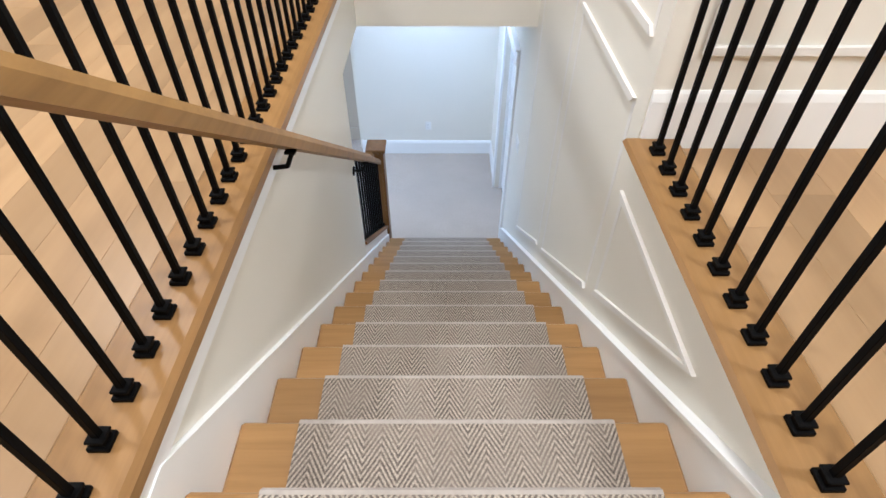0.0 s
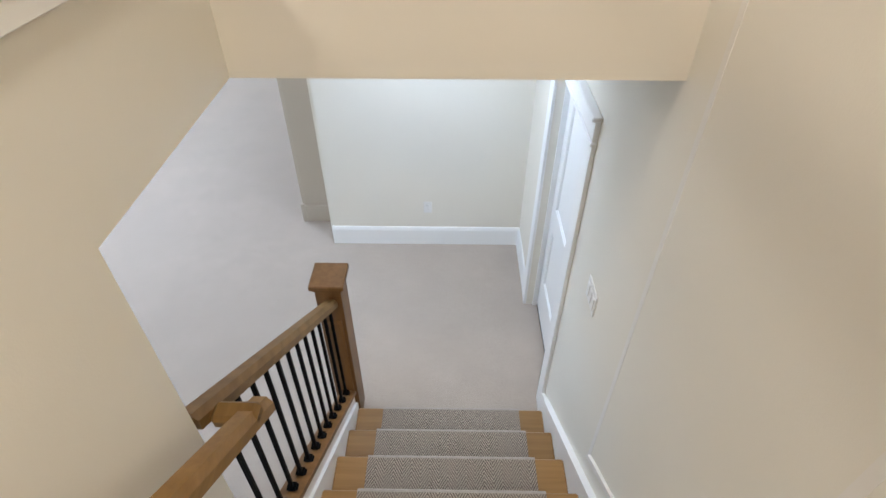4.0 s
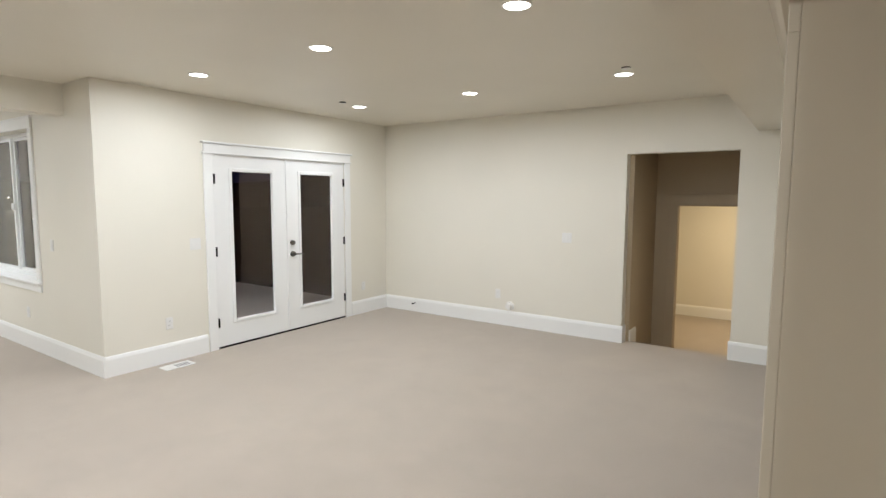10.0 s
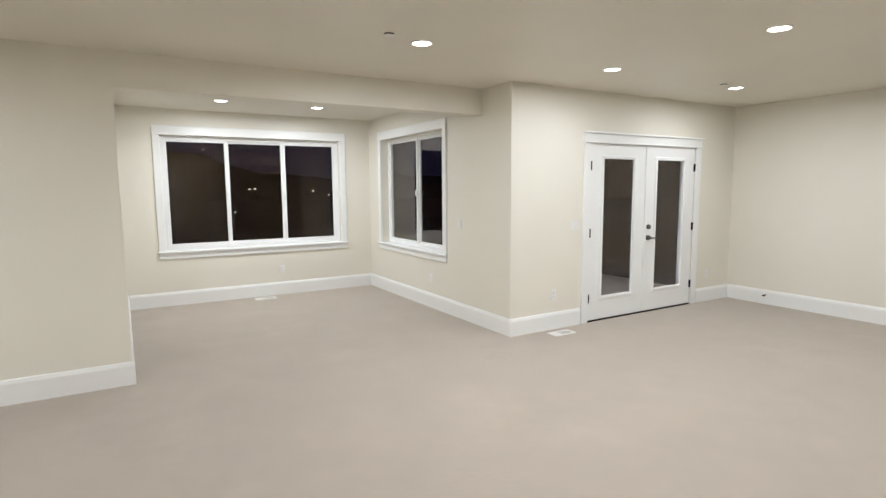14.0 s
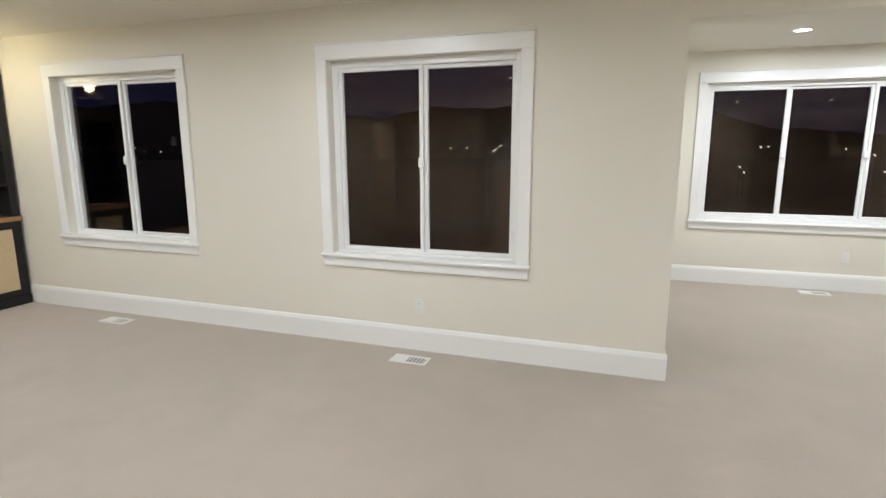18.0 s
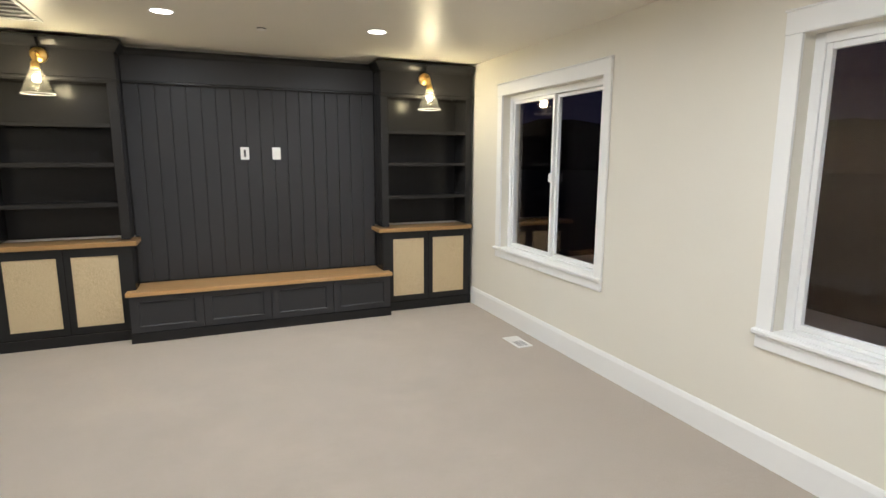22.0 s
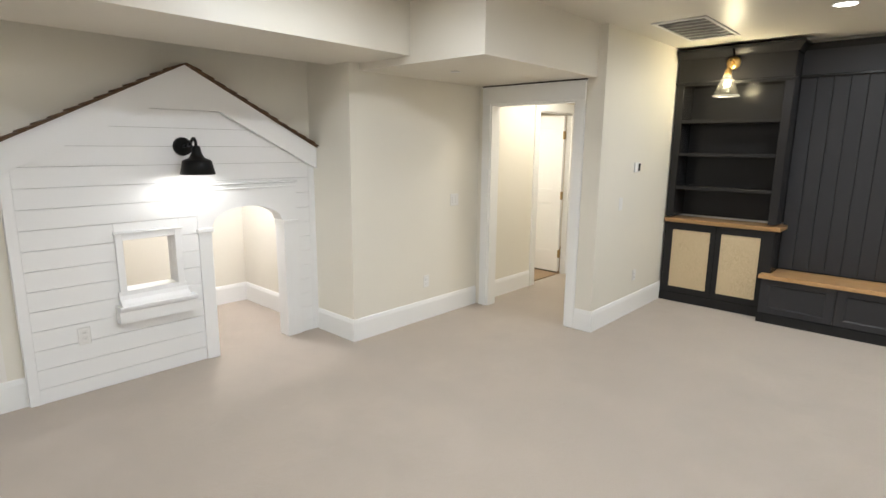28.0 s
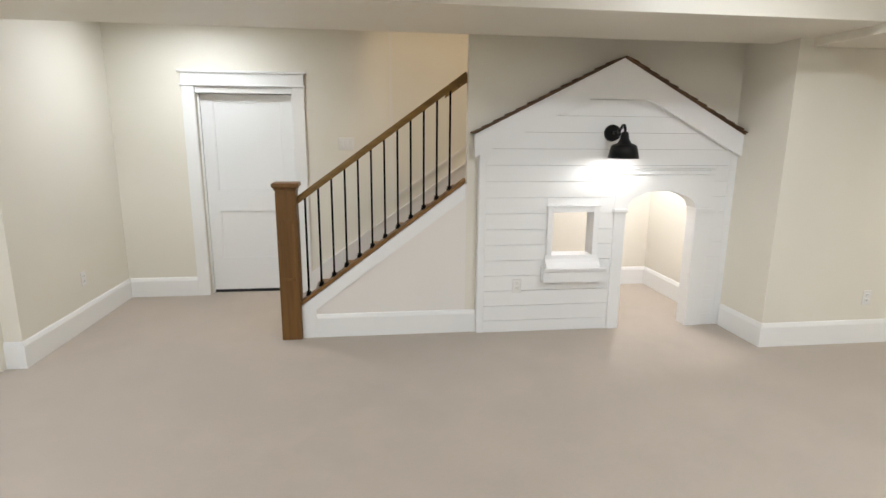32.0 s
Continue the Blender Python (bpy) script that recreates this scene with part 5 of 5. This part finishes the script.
cv = thing("ceiling_vent", -2.5, -5.8, CEIL, "white louvred return air grille in the ceiling", "vent")
VX0, VX1, VY0, VY1 = -2.715, -2.285, -6.27, -5.35
for a, b, c, d in ((VX0, VX0 + 0.03, VY0, VY1), (VX1 - 0.03, VX1, VY0, VY1), (VX0 + 0.03, VX1 - 0.03, VY0, VY0 + 0.03), (VX0 + 0.03, VX1 - 0.03, VY1 - 0.03, VY1)):
    box("vent_frame", a, c, CEIL - 0.012, b, d, CEIL, PLASTIC, cv, 0.003)
# flat grey sheet that shows between the slats
box("backing", VX0 + 0.03, VY0 + 0.03, CEIL - 0.002, VX1 - 0.03, VY1 - 0.03, CEIL, DUCT, cv, 0, "plain grey backing behind the louvres")
for i in range(7):
    y = VY0 + 0.045 + i * 0.121
    prism("slat", [(y, CEIL - 0.002), (y + 0.006, CEIL - 0.002), (y + 0.052, CEIL - 0.014), (y + 0.046, CEIL - 0.016)], "x", VX0 + 0.03, VX1 - 0.03, PLASTIC, cv)


def register(x, y, along):
    e = thing("floor_register", x, y, 0, "white metal floor register, its damper half open, in the carpet", "vent", "floor registers")
    w, l = (0.075, 0.145) if along == "y" else (0.145, 0.075)
    for a, b, c, d in ((-w, -w + 0.022, -l, l), (w - 0.022, w, -l, l), (-w + 0.022, w - 0.022, -l, -l + 0.022), (-w + 0.022, w - 0.022, l - 0.022, l)):
        box("rim", x + a, y + c, 0.0, x + b, y + d, 0.007, PLASTIC, e, 0.002)
    box("well", x - w + 0.022, y - l + 0.022, 0.0005, x + w - 0.022, y + l - 0.022, 0.0015, GREY, e, 0)
    if along == "y":
        box("damper", x - w + 0.022, y - l + 0.022, 0.0015, x + w - 0.022, y - 0.02, 0.0042, PLASTIC, e, 0)
    else:
        box("damper", x - l * 0 - w + 0.022, y - l + 0.022, 0.0015, x - 0.02, y + l - 0.022, 0.0042, PLASTIC, e, 0)
    for i in range(9):
        f = -0.11 + i * 0.0275
        if along == "y":
            box("bar", x - w + 0.022, y + f - 0.003, 0.002, x + w - 0.022, y + f + 0.003, 0.006, PLASTIC, e, 0)
        else:
            box("bar", x + f - 0.003, y - l + 0.022, 0.002, x + f + 0.003, y + l - 0.022, 0.006, PLASTIC, e, 0)
    return e


for rx, ry in ((-6.235, -2.345), (-6.235, -5.29), (-5.755, 3.44), (-9.40, 1.15)):
    register(rx, ry, "y")


def wall_plate(axis, face, out, a, z, kind):
    """Outlet or switch plate centred at a along the wall and height z."""
    wide = 0.118 if kind == "double" else 0.15 if kind == "triple" else 0.072
    label = {"outlet": "white duplex outlet on the cream wall", "switch": "white rocker switch on the cream wall", "double": "white double rocker switch on the cream wall",
             "triple": "white triple rocker switch on the stair wall"}[kind]
    loc = (face, a, z) if axis == "x" else (a, face, z)
    e = thing("wall_outlet" if kind == "outlet" else "light_switch", *loc, label, "outlet" if kind == "outlet" else "switch", "outlets" if kind == "outlet" else "light switches")
    part("plate", side_box(axis, face, out, a - wide / 2, a + wide / 2, z - 0.058, z + 0.058, 0, 0.006, 0.003), PLASTIC, e)
    if kind == "outlet":
        for dz in (-0.021, 0.021):
            s = part("socket", side_box(axis, face, out, a - 0.017, a + 0.017, z + dz - 0.014, z + dz + 0.014, 0.005, 0.009, 0.003), PLASTIC, e)
            for da in (-0.006, 0.006):
                part("slot", side_box(axis, face, out, a + da - 0.0013, a + da + 0.0013, z + dz - 0.003, z + dz + 0.006, 0.0088, 0.0093, 0), DARKGAP, s)
    else:
        n = {"switch": 1, "double": 2, "triple": 3}[kind]
        for i in range(n):
            c = a + (i - (n - 1) / 2) * 0.044
            part("rocker", side_box(axis, face, out, c - 0.016, c + 0.016, z - 0.033, z + 0.033, 0.005, 0.010, 0.002), PLASTIC, e)
    return e


wall_plate("y", LEND, -1, 0.313, 0.405, "outlet")
wall_plate("x", SR, -1, -0.31, 1.492, "triple")
wall_plate("x", FDX, 1, 3.777, 1.14, "double")
wall_plate("x", FDX, 1, 3.476, 0.384, "outlet")
wall_plate("x", FDX, 1, 6.233, 0.382, "outlet")
wall_plate("y", NORTH, -1, -3.173, 1.15, "double")
wall_plate("y", NORTH, -1, -4.075, 0.395, "outlet")
wall_plate("y", ALCN, -1, -6.907, 1.137, "switch")
wall_plate("y", ALCN, -1, -7.623, 0.39, "outlet")
wall_plate("x", ALC, 1, 1.449, 0.38, "outlet")
wall_plate("x", WEST, 1, -2.348, 0.361, "outlet")
wall_plate("x", FSIDE, -1, -4.755, 1.118, "double")
wall_plate("x", FSIDE, -1, -4.367, 0.37, "outlet")
wall_plate("x", -2.04, -1, -5.567, 1.121, "switch")
wall_plate("x", -2.04, -1, -5.988, 0.379, "outlet")
wall_plate("x", HX, -1, -1.70, 0.389, "outlet")
for px, dark in ((-4.095, True), (-4.392, False)):
    e = thing("media_plate", px, BB + 0.048, 1.675, "white cable pass-through plate on the charcoal panelling" if dark else "white blank outlet plate on the charcoal panelling", "wall plate", "media wall plates")
    part("plate", side_box("y", BB + 0.048, 1, px - 0.04, px + 0.04, 1.675 - 0.06, 1.675 + 0.06, 0, 0.007, 0.003), PLASTIC, e)
    if dark:
        part("slot", side_box("y", BB + 0.048, 1, px - 0.009, px + 0.009, 1.642, 1.71, 0.0065, 0.0085, 0.002), DARKGAP, e, "dark cable opening")
    else:
        part("insert", side_box("y", BB + 0.048, 1, px - 0.018, px + 0.018, 1.64, 1.71, 0.0065, 0.009, 0.002), PLASTIC, e)

th = thing("thermostat", -2.04, -5.843, 1.45, "white wall thermostat with a small dark display", "thermostat")
part("body", side_box("x", -2.04, -1, -5.90, -5.80, 1.405, 1.495, 0, 0.024, 0.006), PLASTIC, th)
part("display", side_box("x", -2.04, -1, -5.894, -5.85, 1.415, 1.486, 0.0235, 0.0255, 0), DARKGAP, th, "dark display")

lk = thing("water_stub", -3.9, NORTH, 0.262, "round white plastic wall fitting above the baseboard", "wall fitting")
bm = bmesh.new()
tube_into(bm, (-3.9, NORTH, 0.252), (-3.9, NORTH - 0.018, 0.252), 0.06, 0.055, 28)
part("flange", bm, PLASTIC, lk)
bm = bmesh.new()
tube_into(bm, (-3.9, NORTH - 0.016, 0.252), (-3.9, NORTH - 0.06, 0.252), 0.04, 0.036, 24)
part("cap", bm, PLASTIC, lk)
ds = thing("door_stop_peg", -5.39, NORTH - 0.017, 0.125, "small dark metal door stop screwed to the baseboard", "door stop")
bm = bmesh.new()
tube_into(bm, (-5.39, NORTH - 0.017, 0.125), (-5.39, NORTH - 0.075, 0.125), 0.007, 0.007, 12)
part("rod", bm, IRON, ds)
bm = bmesh.new()
tube_into(bm, (-5.39, NORTH - 0.075, 0.125), (-5.39, NORTH - 0.09, 0.125), 0.011, 0.010, 12)
part("tip", bm, IRON, ds)

# ---- distance outside ----
hill = bmesh.new()
rnd = random.Random(11)
phase = [rnd.uniform(0, 6.3) for _ in range(5)]
ridge = []
for i in range(181):
    a = math.pi * (0.42 + 1.16 * i / 180)
    h = 16 + sum(amp * math.sin(f * a + ph0) for amp, f, ph0 in zip((6, 3.5, 2.0, 1.0, 0.5), (3.1, 7.3, 17.0, 41.0, 97.0), phase))
    foot, crest = (hill.verts.new((d * math.cos(a), d * math.sin(a), z)) for d, z in ((230, -3.0), (285, h)))
    if ridge:
        hill.faces.new((ridge[-1][0], foot, crest, ridge[-1][1]))
    ridge.append((foot, crest))
tagged(part("backdrop", hill, GROUND, None, "", True), "dark low hills on the night horizon", "hills", "", "structure")
for dx, dy, dz in ((-160, -52, 1.3), (-160, -46.9, 1.3), (-160, -38.1, 1.0), (-160, -33.3, 1.1), (-160, -38.7, 0.5), (-160, -36.6, 2.0), (-160, -176, 1.3), (-160, -172, 0.2), (-160, -164, 0.1),
                   (-160, 30.5, 1.5), (-160, 32.2, 1.5), (-160, 48.8, 1.0), (-60, 9.0, -0.3), (-60, 9.4, -0.8), (-60, 19.4, 0.8), (-60, 20.3, -0.6)):
    e = thing("far_street_lamp", dx, dy, -3.0, "tiny bright street lamp far off in the night", "street lamp", "far street lamps")
    bm = bmesh.new()
    bmesh.ops.create_icosphere(bm, subdivisions=1, radius=0.0009 * abs(dx), matrix=Matrix.Translation((dx, dy, dz)))
    part("lamp_head", bm, FARLIGHT, e)
    part("post", tube_into(bmesh.new(), (dx, dy, -3.0), (dx, dy, dz), 0.04, 0.03, 6), IRON, e)

# ---- upstairs planks ----


def planks(parent, x0, x1, y0, y1, w, seed):
    rnd = random.Random(seed)
    lengths = [1.2, 1.6, 2.0]
    meshes = {l: finish("plank", box_into(bmesh.new(), -w / 2 + 0.0003, 0, -0.02, w / 2 - 0.0003, l - 0.0006, 0, 0.0005), PLANK) for l in lengths}
    short = {}
    i = 0
    x = x0 + w / 2
    while x < x1:
        y = y0 - rnd.uniform(0, 0.8)
        while y < y1:
            l = rnd.choice(lengths)
            a, b = max(y, y0), min(y + l, y1)
            if b - a > 0.03:
                if b - a > l - 0.01:
                    me = meshes[l]
                else:
                    q = round(b - a, 2)
                    if q not in short:
                        short[q] = finish("plank", box_into(bmesh.new(), -w / 2 + 0.0003, 0, -0.02, w / 2 - 0.0003, q - 0.0006, 0, 0.0005), PLANK)
                    me = short[q]
                o = new("plank", me)
                o.location = (x, a, UP)
                o.parent = parent
                o.matrix_parent_inverse = parent.matrix_world.inverted()
            y += l
        x += w


fu = tagged(new("floor_upper"), "pale maple plank floor upstairs", "floor", "", "structure")
planks(fu, -4.2, -0.20, -6.2, 2.0, 0.19, 3)
planks(fu, 1.27, 4.2, -6.2, -2.69, 0.19, 5)
planks(fu, -0.20, 1.27, -6.2, -4.13, 0.19, 7)
